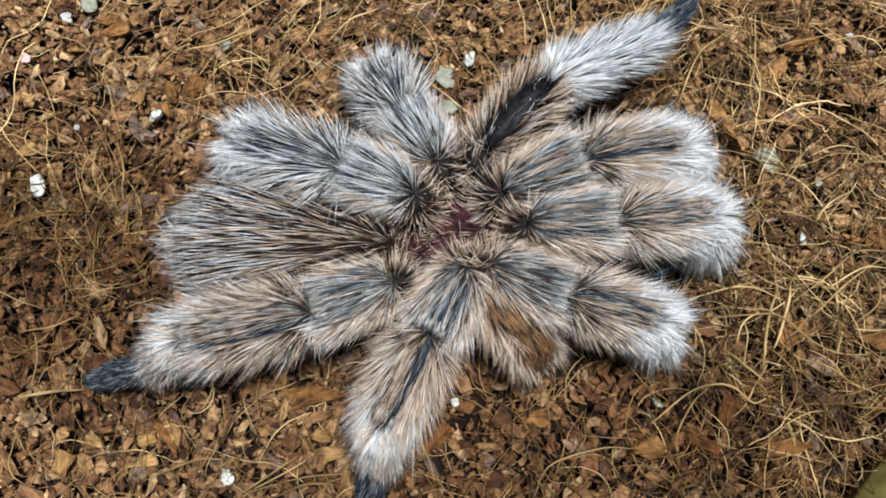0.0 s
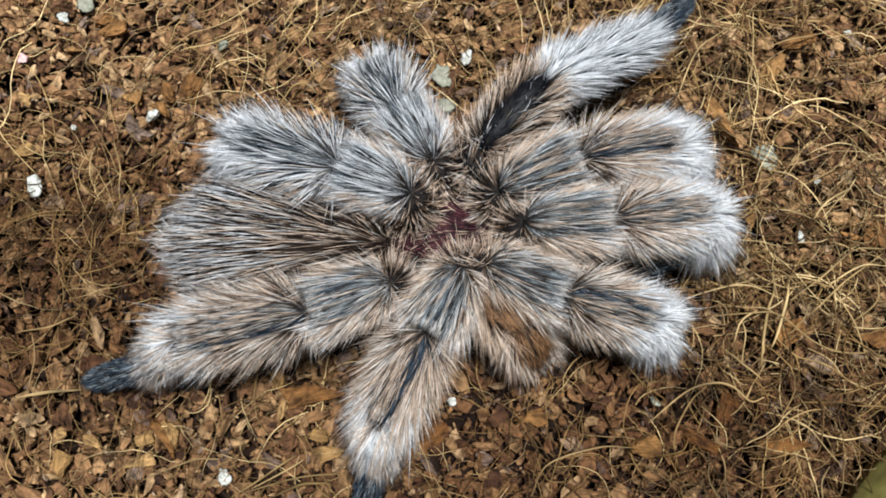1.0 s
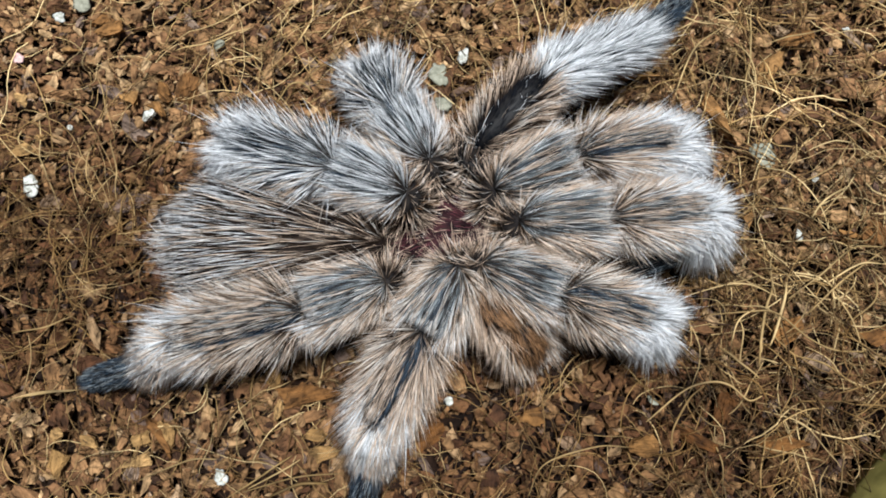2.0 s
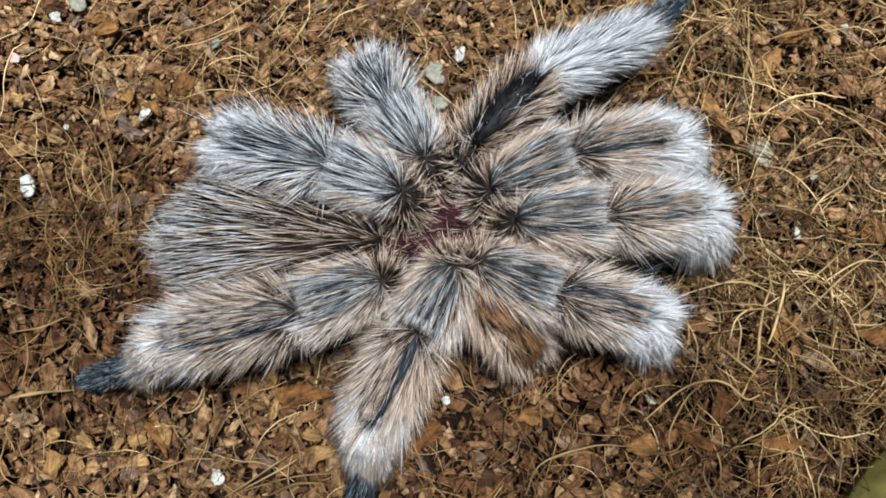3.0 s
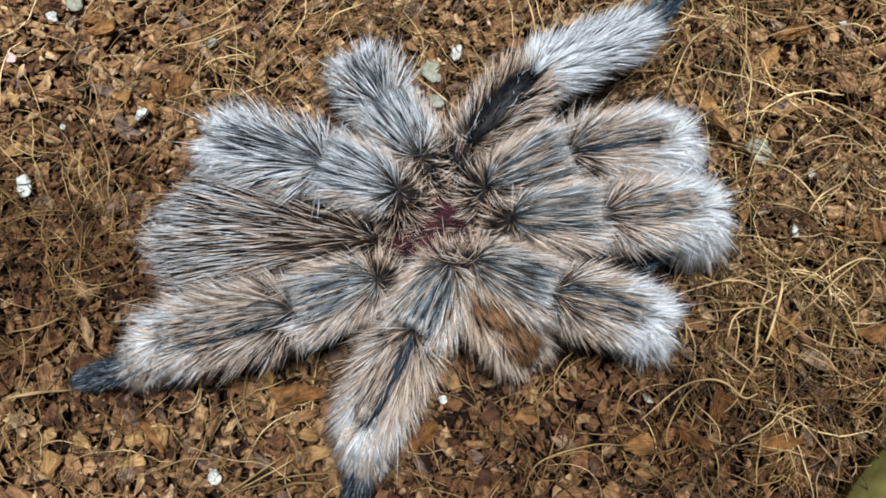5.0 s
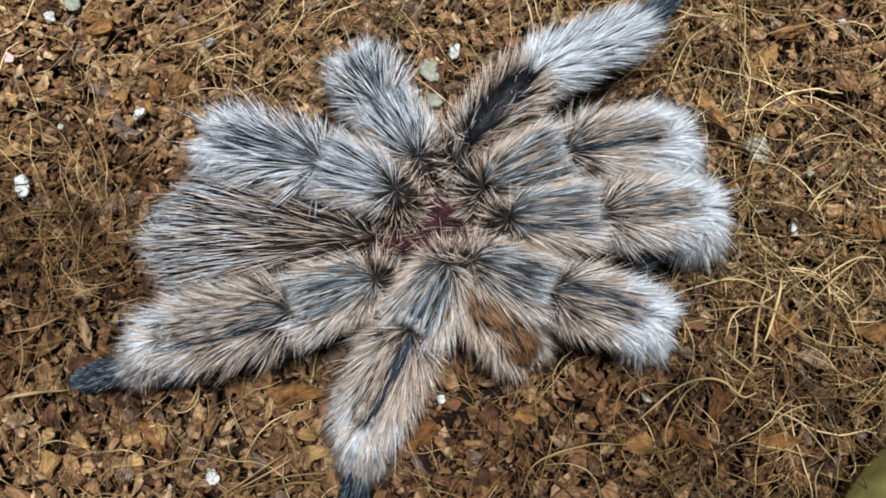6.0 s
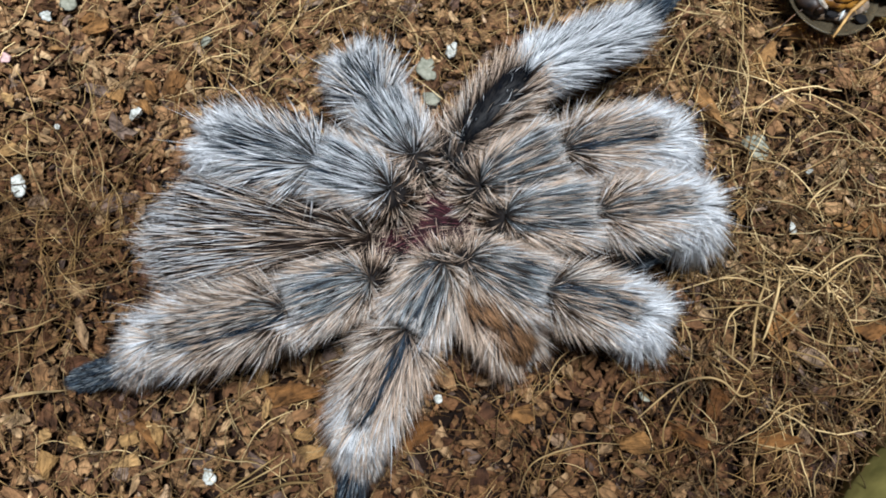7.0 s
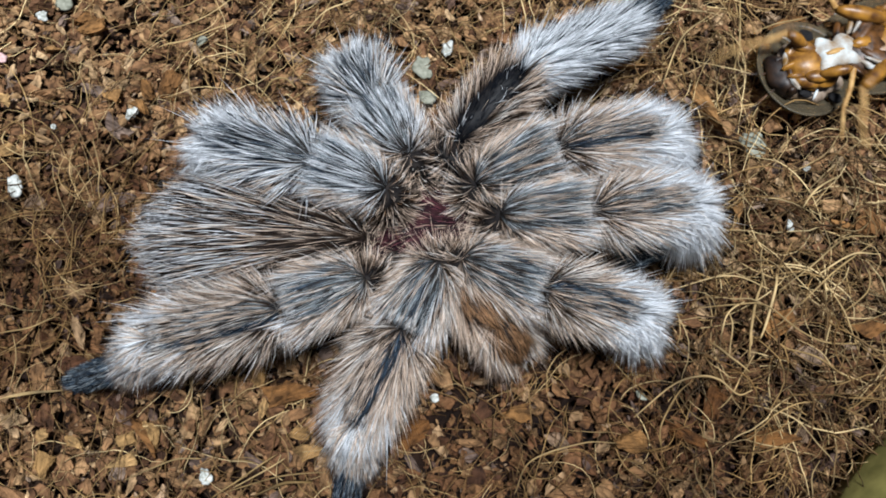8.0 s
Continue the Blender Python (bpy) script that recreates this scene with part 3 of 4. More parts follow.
def build_chips(ground):
    round_form, crumb_form = ico(2), ico(1)
    shapes = [chip_shape(round_form, 1.0, rng.uniform(0.3, 0.75), rng.uniform(0.2, 0.45)) for _ in range(110)]
    small = [chip_shape(crumb_form, 1.0, rng.uniform(0.45, 0.9), rng.uniform(0.35, 0.6), 0.2) for _ in range(60)]
    # the joined mass: chips, crumbs between them, and coarse chips out to the walls
    n = 9500
    x, y = rng.uniform(-0.082, 0.080, n), rng.uniform(-0.046, 0.053, n)
    size = np.clip(rng.lognormal(math.log(2.1), 0.45, n), 0.9, 5.0) * MM
    packed = np.clip((y + 0.004 - 0.25 * x) / 0.02, 0, 1) * np.clip((0.02 - x) / 0.03, 0, 1)      # closer lying in the far corner
    z = ground_height(x, y) + (rng.uniform(-2.6, 1.9, n) * (1 - 0.6 * packed) + 0.6 * packed - 0.6 * sunk(x, y)) * MM
    joined_chips("husk_mass", shapes, round_form[1], x, y, z, size, 0.36, ground)
    n = 15000
    x, y = rng.uniform(-0.084, 0.082, n), rng.uniform(-0.048, 0.055, n)
    packed = np.clip((y + 0.004 - 0.25 * x) / 0.02, 0, 1) * np.clip((0.02 - x) / 0.03, 0, 1)
    z = ground_height(x, y) + (rng.uniform(-2.8, 0.8, n) + 0.9 * packed - 0.4 * sunk(x, y)) * MM
    joined_chips("husk_crumbs", small, crumb_form[1], x, y, z, rng.uniform(0.45, 1.35, n) * MM, 0.6, ground)
    n = 2600
    x, y = rng.uniform(-0.158, 0.158, n), rng.uniform(-0.128, 0.128, n)
    joined_chips("husk_margin", small, crumb_form[1], x, y, ground_height(x, y) + rng.uniform(-1.5, 0.0, n) * MM, rng.uniform(1.5, 5.0, n) * MM, 0.3, ground)
    # single chips on top, in the open stretches beside the animal
    meshes = []
    for _ in range(40):
        v = chip_shape(round_form, 1.0, rng.uniform(0.35, 0.75), rng.uniform(0.2, 0.4)) * 3.4 * MM
        meshes.append(mesh_of("husk_chip", v, [round_form[1]], [chip_mat], smooth=False, grain=v + rng.uniform(0, 1, 3)))
    for k in range(290):
        px, py = rng.uniform(-0.075, 0.072), rng.uniform(-0.039, 0.043)
        ob = part("husk_chip", meshes[k % 40], ground)
        f = rng.uniform(0.5, 1.25)
        ob.matrix_basis = Matrix.LocRotScale((px, py, ground_height(px, py) + (rng.uniform(1.0, 2.0) - 0.6 * sunk(np.array([px]), np.array([py]))[0]) * MM),
                                             Euler((rng.normal(0, 0.3), rng.normal(0, 0.3), rng.uniform(0, 6.28))), (f, f, f))


def fibre_mesh(name, n, xr, yr, long, radius, lift, mat, seed_turn=0.22, points=11, sides=3):
    """Many thin curved fibres lying over one another."""
    x, y = rng.uniform(*xr, n), rng.uniform(*yr, n)
    ln = rng.uniform(*long, n) * MM
    head = rng.uniform(0, 2 * np.pi, n)
    curl = rng.normal(0, seed_turn, n)
    wob = np.cumsum(rng.normal(0, 0.16, (n, points)), 1)
    ang = head[:, None] + curl[:, None] * np.arange(points) * 0.5 + wob
    step = (ln / (points - 1))[:, None]
    px = x[:, None] + np.cumsum(np.cos(ang) * step, 1)
    py = y[:, None] + np.cumsum(np.sin(ang) * step, 1)
    s = np.linspace(0, 1, points)
    arch = rng.uniform(0.0, 1.0, n)[:, None] ** 2 * np.sin(np.pi * s)[None] * lift * MM
    pz = ground_height(px, py) + 1.0 * MM + arch + (rng.uniform(0.3, 1.6, n) * MM)[:, None] + np.cumsum(rng.normal(0, 0.12, (n, points)), 1) * MM
    p = np.stack([px, py, pz], -1)
    d = unit(np.gradient(p, axis=1))
    u = unit(np.cross(d, np.array((0, 0, 1.0))))
    w = np.cross(u, d)
    a = np.arange(sides) / sides * 2 * np.pi
    ring = u[:, :, None] * np.cos(a)[None, None, :, None] + w[:, :, None] * np.sin(a)[None, None, :, None]
    r = (rng.uniform(*radius, n) * MM)[:, None] * (0.55 + 0.45 * np.sin(np.pi * np.clip(s * 0.9 + 0.05, 0, 1)))[None]
    v = (p[:, :, None] + ring * r[:, :, None, None]).reshape(-1, 3)
    k, j = np.meshgrid(np.arange(points - 1), np.arange(sides), indexing="ij")
    m = (j + 1) % sides
    q = np.stack([k * sides + j, (k + 1) * sides + j, (k + 1) * sides + m, k * sides + m], -1).reshape(-1, 4)
    faces = (np.arange(n)[:, None, None] * points * sides + q[None]).reshape(-1, 4)
    return mesh_of(name, v, [faces], [mat])


def build_fibres(ground):
    beds = [("coir_tangle", 1250, (0.030, 0.085), (-0.05, 0.05), (4, 17), (0.05, 0.14), 3.0),
            ("coir_scatter", 900, (-0.085, 0.04), (-0.05, 0.055), (3, 14), (0.035, 0.10), 1.5),
            ("coir_dust", 1800, (-0.085, 0.08), (-0.05, 0.055), (2, 7), (0.025, 0.06), 0.8),
            ("coir_drift", 260, (-0.078, -0.046), (-0.014, 0.018), (8, 22), (0.04, 0.10), 2.0),
            ("coir_mat", 430, (0.034, 0.075), (-0.042, 0.012), (5, 14), (0.05, 0.13), 2.5),
            ("coir_front", 380, (-0.055, 0.042), (-0.048, -0.019), (5, 16), (0.04, 0.10), 2.0),
            ("coir_fringe", 420, (-0.04, 0.05), (0.020, 0.055), (8, 24), (0.04, 0.11), 2.4)]
    for name, n, xr, yr, long, rad, lift in beds:
        mat = dull_straw_mat if name == "coir_mat" else fibre_mat
        tagged(part(name, fibre_mesh(name, n, xr, yr, long, rad, lift, mat), ground), kind="stuff")


ground = build_ground()


def build_walls():
    """Plain sides that close the box round the substrate."""
    for k, (x, y, w, d) in enumerate(((0, 0.1315, 0.326, 0.003), (0, -0.1315, 0.326, 0.003), (0.1615, 0, 0.003, 0.26), (-0.1615, 0, 0.003, 0.26))):
        bm = bmesh.new()
        bmesh.ops.create_cube(bm, size=1, matrix=Matrix.LocRotScale((x, y, 0.040), None, (w, d, 0.09)))
        ob = part_bm("wall_%d" % (k + 1), bm, wall_mat, None, "plain grey plastic side of the box", False)
        tagged(ob, category="wall", kind="structure")


build_walls()


# ---- loose bits on the substrate ----
def crumb(x, y, size, mat, label, flat=0.45):
    """A small lump with a broken surface."""
    bm = bmesh.new()
    bmesh.ops.create_icosphere(bm, subdivisions=3, radius=0.5)
    off = Vector((x, y, size * 3))
    for v in bm.verts:
        k = 0.9 + 0.6 * noise.noise(v.co * 1.7 + off) + 0.35 * noise.noise(v.co * 4 + off)
        v.co = Vector((v.co.x * k, v.co.y * k * 0.75, v.co.z * k * (flat if mat is perlite_mat else 0.28))) * size * MM
    ob = part_bm("crumb", bm, mat, None, label)
    ob.matrix_basis = pose(x * MM, y * MM, ground_height(x * MM, y * MM) + 2.0 * MM + size * 0.12 * MM, 0, 0, x * 37 % 360)
    return tagged(ob, category="crumb", group="crumbs in the substrate")


WHITE, DULL = "white crumb of perlite on the husk", "dull grey-green crumb on the husk"
for x, y, size, mat, label in (
        (-47.3, 21.1, 2.4, perlite_mat, WHITE), (-64.7, 9.6, 3.6, perlite_mat, WHITE), (-64.1, 39.0, 2.4, perlite_mat, WHITE),
        (-60.6, 41.6, 4.5, grey_mat, DULL), (2.1, 30.9, 2.8, perlite_mat, WHITE), (-1.0, 22.5, 3.4, grey_mat, DULL),
        (50.9, 1.0, 1.8, perlite_mat, WHITE), (54.3, 9.7, 1.1, perlite_mat, WHITE), (28.2, -22.6, 1.5, grey_mat, DULL),
        (-31.4, -33.2, 2.4, perlite_mat, WHITE), (-69.5, 31.1, 2.2, pink_mat, "pinkish crumb on the husk"), (-0.1, -22.7, 1.4, perlite_mat, WHITE),
        (-1.9, 27.1, 4.0, grey_mat, DULL), (47.0, 13.8, 4.2, grey_mat, DULL), (-37.2, 33.3, 2.4, grey_mat, DULL),
        (-59.7, 19.2, 1.2, perlite_mat, WHITE), (62.5, 34.7, 1.4, perlite_mat, WHITE)):
    crumb(x, y, size, mat, label)


def big_chip(x, y, long, wide, turn, thick=1.0, mat=None):
    form = ico(3)
    v = chip_shape(form, long * 0.9, wide * 0.9, thick * 1.7, 0.17, 11, 0.45) * MM
    ob = new("bark_chip", mesh_of("bark_chip", v, [form[1]], [mat or bark_mat], smooth=False, grain=v + rng.uniform(0, 1, 3)))
    ob.matrix_basis = pose(x * MM, y * MM, ground_height(x * MM, y * MM) + 2.7 * MM, 4, -5, turn)
    return tagged(ob, "large flat pale tan chip of coconut husk" if mat is pale_bark_mat else "large flat brown chip of coconut husk", "bark chip", "large chips on the substrate")


for x, y, long, wide, turn in ((-41.8, 26.9, 6.5, 4.2, 80), (41.0, 19.9, 9.0, 3.0, -58), (-20.8, -21.9, 10.0, 4.0, 14), (53.7, 33.3, 8.5, 3.8, 0),
                               (-40.5, -27.5, 7.0, 3.2, -30), (-2.8, -27.5, 6.0, 4.0, 20), (-55.2, 35.7, 6.0, 4.4, 10), (26.2, -28.5, 5.5, 4.4, 0),
                               (61.6, 1.2, 7.5, 4.4, -40), (33.8, -28.1, 8.0, 3.4, -25), (10.9, -24.8, 6.0, 2.6, 5), (29.4, 26.5, 11.0, 1.3, -4), (50.0, 29.0, 6.0, 4.0, 30),
                               (-50.5, 24.5, 5.0, 3.0, -35), (-45.5, 25.5, 5.5, 2.6, -50), (38.0, -24.0, 6.0, 3.0, 60), (45.5, -28.5, 8.0, 4.0, 15)):
    big_chip(x, y, long, wide, turn, 1.0, bark_mat)
for x, y, long, wide, turn, mat in (
        (-39.6, -27.2, 3.7, 2.8, -30, pale_bark_mat),
        (-42.6, -28.3, 3.1, 2.5, 20, pale_bark_mat),
        (-43.2, -30.9, 6.1, 2.1, 12, pale_bark_mat),
        (-55.2, -31.4, 4.2, 2.5, 80, pale_bark_mat),
        (-55.5, -27.4, 2.6, 2.3, 10, pale_bark_mat),
        (-25.1, -18.9, 4.6, 2.8, 75, pale_bark_mat),
        (-16.9, -30.3, 5.1, 2.5, 15, pale_bark_mat),
        (-18.3, -27.3, 3.7, 2.0, 0, pale_bark_mat),
        (-50.6, -28.7, 3.4, 2.5, -10, pale_bark_mat),
        (-23.9, -24.2, 3.3, 1.6, 80, pale_bark_mat),
        (46.7, -13.2, 6.5, 4.2, 25, bark_mat),
        (59.1, -14.2, 5.1, 3.3, 30, bark_mat),
        (58.3, 1.1, 4.6, 2.1, -20, bark_mat),
        (43.7, 3.4, 2.6, 2.3, 40, bark_mat),
        (-67.9, 15.5, 4.9, 2.0, 15, pale_bark_mat),
        (-68.0, 23.9, 3.1, 2.5, 0, pale_bark_mat),
        (-64.5, 17.7, 2.3, 1.6, 0, pale_bark_mat),
        (-62.0, 32.9, 3.3, 1.1, 0, bark_mat),
        (-56.3, 38.0, 4.2, 3.6, -20, bark_mat),
        (-45.9, 22.0, 4.5, 1.8, -50, bark_mat)):
    big_chip(x, y, long, wide, turn, 0.9, mat)


def strand(points, radius=0.11):
    """One pale coir fibre that lies over the rest, smooth through a few points (mm)."""
    p = np.array([(x, y) for x, y in points], float)
    t = np.linspace(0, len(p) - 1, 10 * (len(p) - 1))
    q = np.vstack([2 * p[0] - p[1], p, 2 * p[-1] - p[-2]])
    k = np.minimum(t.astype(int), len(p) - 2)
    f = (t - k)[:, None]
    a, b, c, d = q[k], q[k + 1], q[k + 2], q[k + 3]
    xy = 0.5 * (2 * b + (c - a) * f + (2 * a - 5 * b + 4 * c - d) * f ** 2 + (3 * b - a - 3 * c + d) * f ** 3)
    s = np.linspace(0, 1, len(t))
    line = np.column_stack([xy, 2.2 + 1.1 * np.sin(np.pi * s) + 0.25 * np.sin(s * 9 + p[0, 0])]) * MM
    v, faces = tube(line, radius * MM * (0.40 + 0.48 * np.sin(np.pi * s) ** 0.7), 6)
    ob = new("coir_strand", mesh_of("coir_strand", v, faces, [straw_mat]))
    return tagged(ob, "long pale curved coir fibre on the husk", "fibre", "long pale fibres")


for points, radius in (([(26.7, -25.6), (31.9, -21.5), (35.4, -20.3), (38.0, -20.7), (40.5, -22.7), (42.8, -22.1)], 0.19),
                       ([(37.4, -15.5), (39.5, -17.3), (42.6, -19.8)], 0.2), ([(30.1, -29.6), (30.0, -26.7), (32.6, -22.6), (35.0, -20.7)], 0.15),
                       ([(-27.0, 22.7), (-24.9, 24.8), (-22.8, 25.4), (-21.4, 24.2)], 0.2), ([(-62.7, -23.1), (-58.0, -21.8), (-52.4, -21.4)], 0.12),
                       ([(-28.1, -35.0), (-20.6, -33.0), (-14.5, -32.5)], 0.12), ([(-60.0, -29.8), (-60.9, -26.8), (-59.3, -24.1)], 0.14),
                       ([(-50.4, 6.9), (-50.5, 11.4), (-52.5, 17.0)], 0.12), ([(-43.8, 31.7), (-38.4, 32.6), (-32.3, 35.5)], 0.14),
                       ([(46.3, 36.2), (46.1, 29.4), (44.6, 23.8), (46.4, 16.4)], 0.13), ([(48.4, 31.3), (52.7, 32.1), (58.9, 34.0)], 0.13),
                       ([(49.3, -11.5), (54.5, -6.7), (61.4, -1.9)], 0.14), ([(33.3, -8.2), (40.5, -6.6), (46.6, -8.3)], 0.12),
                       ([(10.5, -35.4), (12.8, -31.1), (19.7, -28.9), (24.2, -28.9)], 0.13), ([(-20.5, 33.7), (-16.1, 37.1), (-12.6, 39.1)], 0.13),
                       ([(-32.0, 19.0), (-36.0, 14.4), (-38.4, 11.3)], 0.11), ([(53.2, -5.1), (55.4, -11.5), (57.6, -17.7)], 0.12),
                       ([(-62.1, -22.7), (-57.3, -21.9), (-53.3, -21.5)], 0.2),
                       ([(-42.3, -33.5), (-35.6, -30.9), (-32.0, -30.7)], 0.13),
                       ([(-30.1, -35.8), (-25.3, -32.8), (-21.6, -30.2)], 0.14),
                       ([(-27.5, -34.6), (-23.0, -32.4), (-20.4, -30.7)], 0.13),
                       ([(-24.4, -35.6), (-20.2, -33.9), (-16.6, -33.8)], 0.24),
                       ([(-63.5, -13.3), (-58.6, -12.7), (-54.7, -10.9)], 0.14),
                       ([(36.8, -10.8), (41.4, -10.6), (45.3, -10.8), (49.5, -14.2), (53.0, -15.9), (57.5, -16.1)], 0.15),
                       ([(39.1, -14.9), (40.3, -11.7), (43.0, -10.0)], 0.15),
                       ([(42.8, -18.0), (43.0, -14.1), (44.2, -10.2), (45.5, -7.4)], 0.24),
                       ([(44.4, -15.3), (46.2, -10.6), (47.7, -6.2)], 0.26),
                       ([(52.3, 3.2), (54.2, 5.7), (58.5, 8.2)], 0.16),
                       ([(37.5, -6.9), (41.1, -6.2), (44.3, -5.2)], 0.12),
                       ([(47.8, -8.6), (52.0, -5.5), (57.2, -1.5), (61.9, -1.1)], 0.14),
                       ([(53.5, -6.3), (57.7, -3.9), (62.2, -3.6)], 0.16),
                       ([(34.4, 23.4), (37.4, 30.0), (42.5, 34.6)], 0.14),
                       ([(43.9, 31.7), (46.1, 27.8), (46.4, 23.1)], 0.12),
                       ([(47.2, 37.5), (46.1, 31.6), (45.6, 25.0)], 0.13),
                       ([(40.0, -17.9), (40.5, -14.1), (40.7, -11.0)], 0.13),
                       ([(47.7, -16.5), (51.3, -18.0), (56.1, -21.1)], 0.15),
                       ([(55.8, -11.9), (59.3, -8.8), (60.1, -5.6)], 0.14)):
    strand(points, radius)


def build_dish():
    """Rim and side of an olive dish that stands beside the animal."""
    dish = tagged(new("water_dish"), "dull olive plastic dish standing on the husk", "dish")
    dish.matrix_basis = pose(0.0854, -0.0596, -0.001)
    prof = [(40.4, 0.0), (40.1, 2.0), (39.2, 5.0), (38.0, 8.0), (37.0, 9.4), (35.8, 10.0), (33.6, 10.0), (31.4, 9.6),
            (30.4, 8.6), (29.6, 6.6), (28.0, 3.4), (26.6, 2.4), (0.01, 2.2)]
    n = 72
    a = np.arange(n) / n * 2 * np.pi
    v = np.concatenate([np.stack([r * np.cos(a), r * np.sin(a), np.full(n, z)], 1) for r, z in prof]) * MM
    k, j = np.meshgrid(np.arange(len(prof) - 1), np.arange(n), indexing="ij")
    m = (j + 1) % n
    q = np.stack([k * n + j, k * n + m, (k + 1) * n + m, (k + 1) * n + j], -1).reshape(-1, 4)
    part("bowl", mesh_of("bowl", v, [q, np.arange(n)[::-1][None]], [olive_mat]), dish)


build_dish()

# ---- the feeder roach on its back ----
def shell_material(name, colour, clear, roughness=0.25):
    """Thin horny shell that lets some light through."""
    m, n, l, b = material(name, roughness, 0.5)
    co, t = n.new("ShaderNodeTexCoord"), n.new("ShaderNodeTexNoise")
    t.inputs["Scale"].default_value, t.inputs["Detail"].default_value = 420, 4
    r = ramp(n, [(0.3, [c * 0.65 for c in colour]), (0.7, colour)])
    l.new(co.outputs["Object"], t.inputs["Vector"])
    l.new(t.outputs["Fac"], r.inputs[0])
    l.new(r.outputs[0], b.inputs["Base Color"])
    b.inputs["Transmission Weight"].default_value = clear
    b.inputs["IOR"].default_value = 1.12
    return m


amber_mat = skin_material("amber_cuticle", (0.055, 0.020, 0.004), (0.30, 0.138, 0.018), 520, 0.4, 0.3)
chestnut_mat = skin_material("chestnut_cuticle", (0.006, 0.003, 0.001), (0.095, 0.038, 0.009), 620, 0.45, 0.25)
sternum_mat = skin_material("white_sternum", (0.14, 0.075, 0.02), (0.42, 0.45, 0.44), 430, 0.5, 0.25)
umber_mat = skin_material("umber_cuticle", (0.002, 0.001, 0.001), (0.022, 0.010, 0.004), 620, 0.5, 0.3)
taupe_mat = skin_material("taupe_cuticle", (0.06, 0.038, 0.020), (0.26, 0.20, 0.15), 480, 0.45, 0.3)
ink_mat = skin_material("black_cuticle", (0.002, 0.002, 0.002), (0.012, 0.011, 0.011), 620, 0.8, 0.1)
pale_amber_mat = skin_material("pale_amber_cuticle", (0.20, 0.10, 0.025), (0.42, 0.26, 0.095), 700, 0.5, 0.15)
shield_mat = shell_material("clear_brown_shell", (0.50, 0.40, 0.25), 0.9, 0.25)


def lump(name, centre, semi, mat, parent, label="", rings=14, sides=20, pinch=0.0, wave=0.0, bands=0, turn=0.0):
    """A rounded plate or body piece along x; bands give it segment ridges, turn a yaw in degrees."""
    v, f = ellipsoid((0, 0, 0), semi, rings, sides, pinch)
    if bands:
        k = np.sin(v[:, 0] / (semi[0] * MM) * np.pi * bands)
        v[:, 1:] *= (1 + wave * k)[:, None]
    for k in (1.5, 3.4, 6.0):                        # uneven, creased skin
        v = v * (1 + 0.09 * np.sin(v / (np.array(semi) * MM) @ rng.normal(0, k, 3) + rng.uniform(0, 6.28)))[:, None]
    c, s = math.cos(radians(turn)), math.sin(radians(turn))
    v = np.stack([v[:, 0] * c - v[:, 1] * s, v[:, 0] * s + v[:, 1] * c, v[:, 2]], 1) + np.array(centre) * MM
    return part(name, mesh_of(name, v, f, [mat]), parent, label)


def roach_leg(roach, base, coxa_turn, coxa_long, femur_long, tibia_long, lift, stout=1.0):
    """A leg about its base: flat coxa, femur to the knee, and a spiny tibia with its foot that bends at the knee."""
    v, f = ellipsoid((0, 0, 0), (coxa_long / 2, 0.95, 0.7), 12, 16)
    c, s = math.cos(radians(coxa_turn)), math.sin(radians(coxa_turn))
    v = np.stack([v[:, 0] * c - v[:, 1] * s, v[:, 0] * s + v[:, 1] * c, v[:, 2]], 1)
    leg = part("leg", mesh_of("leg", v, f, [amber_mat]), roach)
    leg.matrix_basis = pose(*(k * MM for k in base))
    s = np.linspace(0, 1, 9)
    line = np.stack([s * femur_long, np.zeros(9), 0.3 + lift * np.sin(s * 1.5)], 1) * MM
    v, f = tube(line, (0.30 + 0.42 * np.sin(np.pi * s) ** 0.8) * stout * MM, 10)
    part("femur", mesh_of("femur", v, f, [amber_mat]), leg)
    line = np.stack([s * tibia_long, 0.25 * np.sin(s * 3), -0.5 * lift * s], 1) * MM
    v, f = tube(line, (0.46 - 0.20 * s) * MM, 8)
    vs, fs, off = [v], [f[0]], len(v)
    foot = np.stack([np.linspace(tibia_long, tibia_long * 1.75, 7), np.linspace(0.1, 0.9, 7), np.linspace(-0.5 * lift, -0.9 * lift, 7)], 1) * MM
    v, f2 = tube(foot, np.array((0.24, 0.2, 0.24, 0.18, 0.22, 0.16, 0.08)) * MM, 8)
    vs, fs, off = vs + [v], fs + [f2[0] + off], off + len(v)
    for k in range(7):
        p = line[1 + k]
        way = np.array((0.8, (-1) ** k * 0.9, 0.5)) * 0.9 * MM
        v, f3 = tube([p, p + way * 0.5, p + way], np.array((0.09, 0.06, 0.01)) * MM, 4)
        vs, fs, off = vs + [v], fs + [f3[0] + off], off + len(v)
    tibia = part("tibia", mesh_of("tibia", np.concatenate(vs), [np.concatenate(fs)], [pale_amber_mat]), leg, "pale amber spiny shin and foot")
    tibia.matrix_basis = pose(femur_long * MM, 0, (0.3 + lift * math.sin(1.5)) * MM)
    return leg, tibia


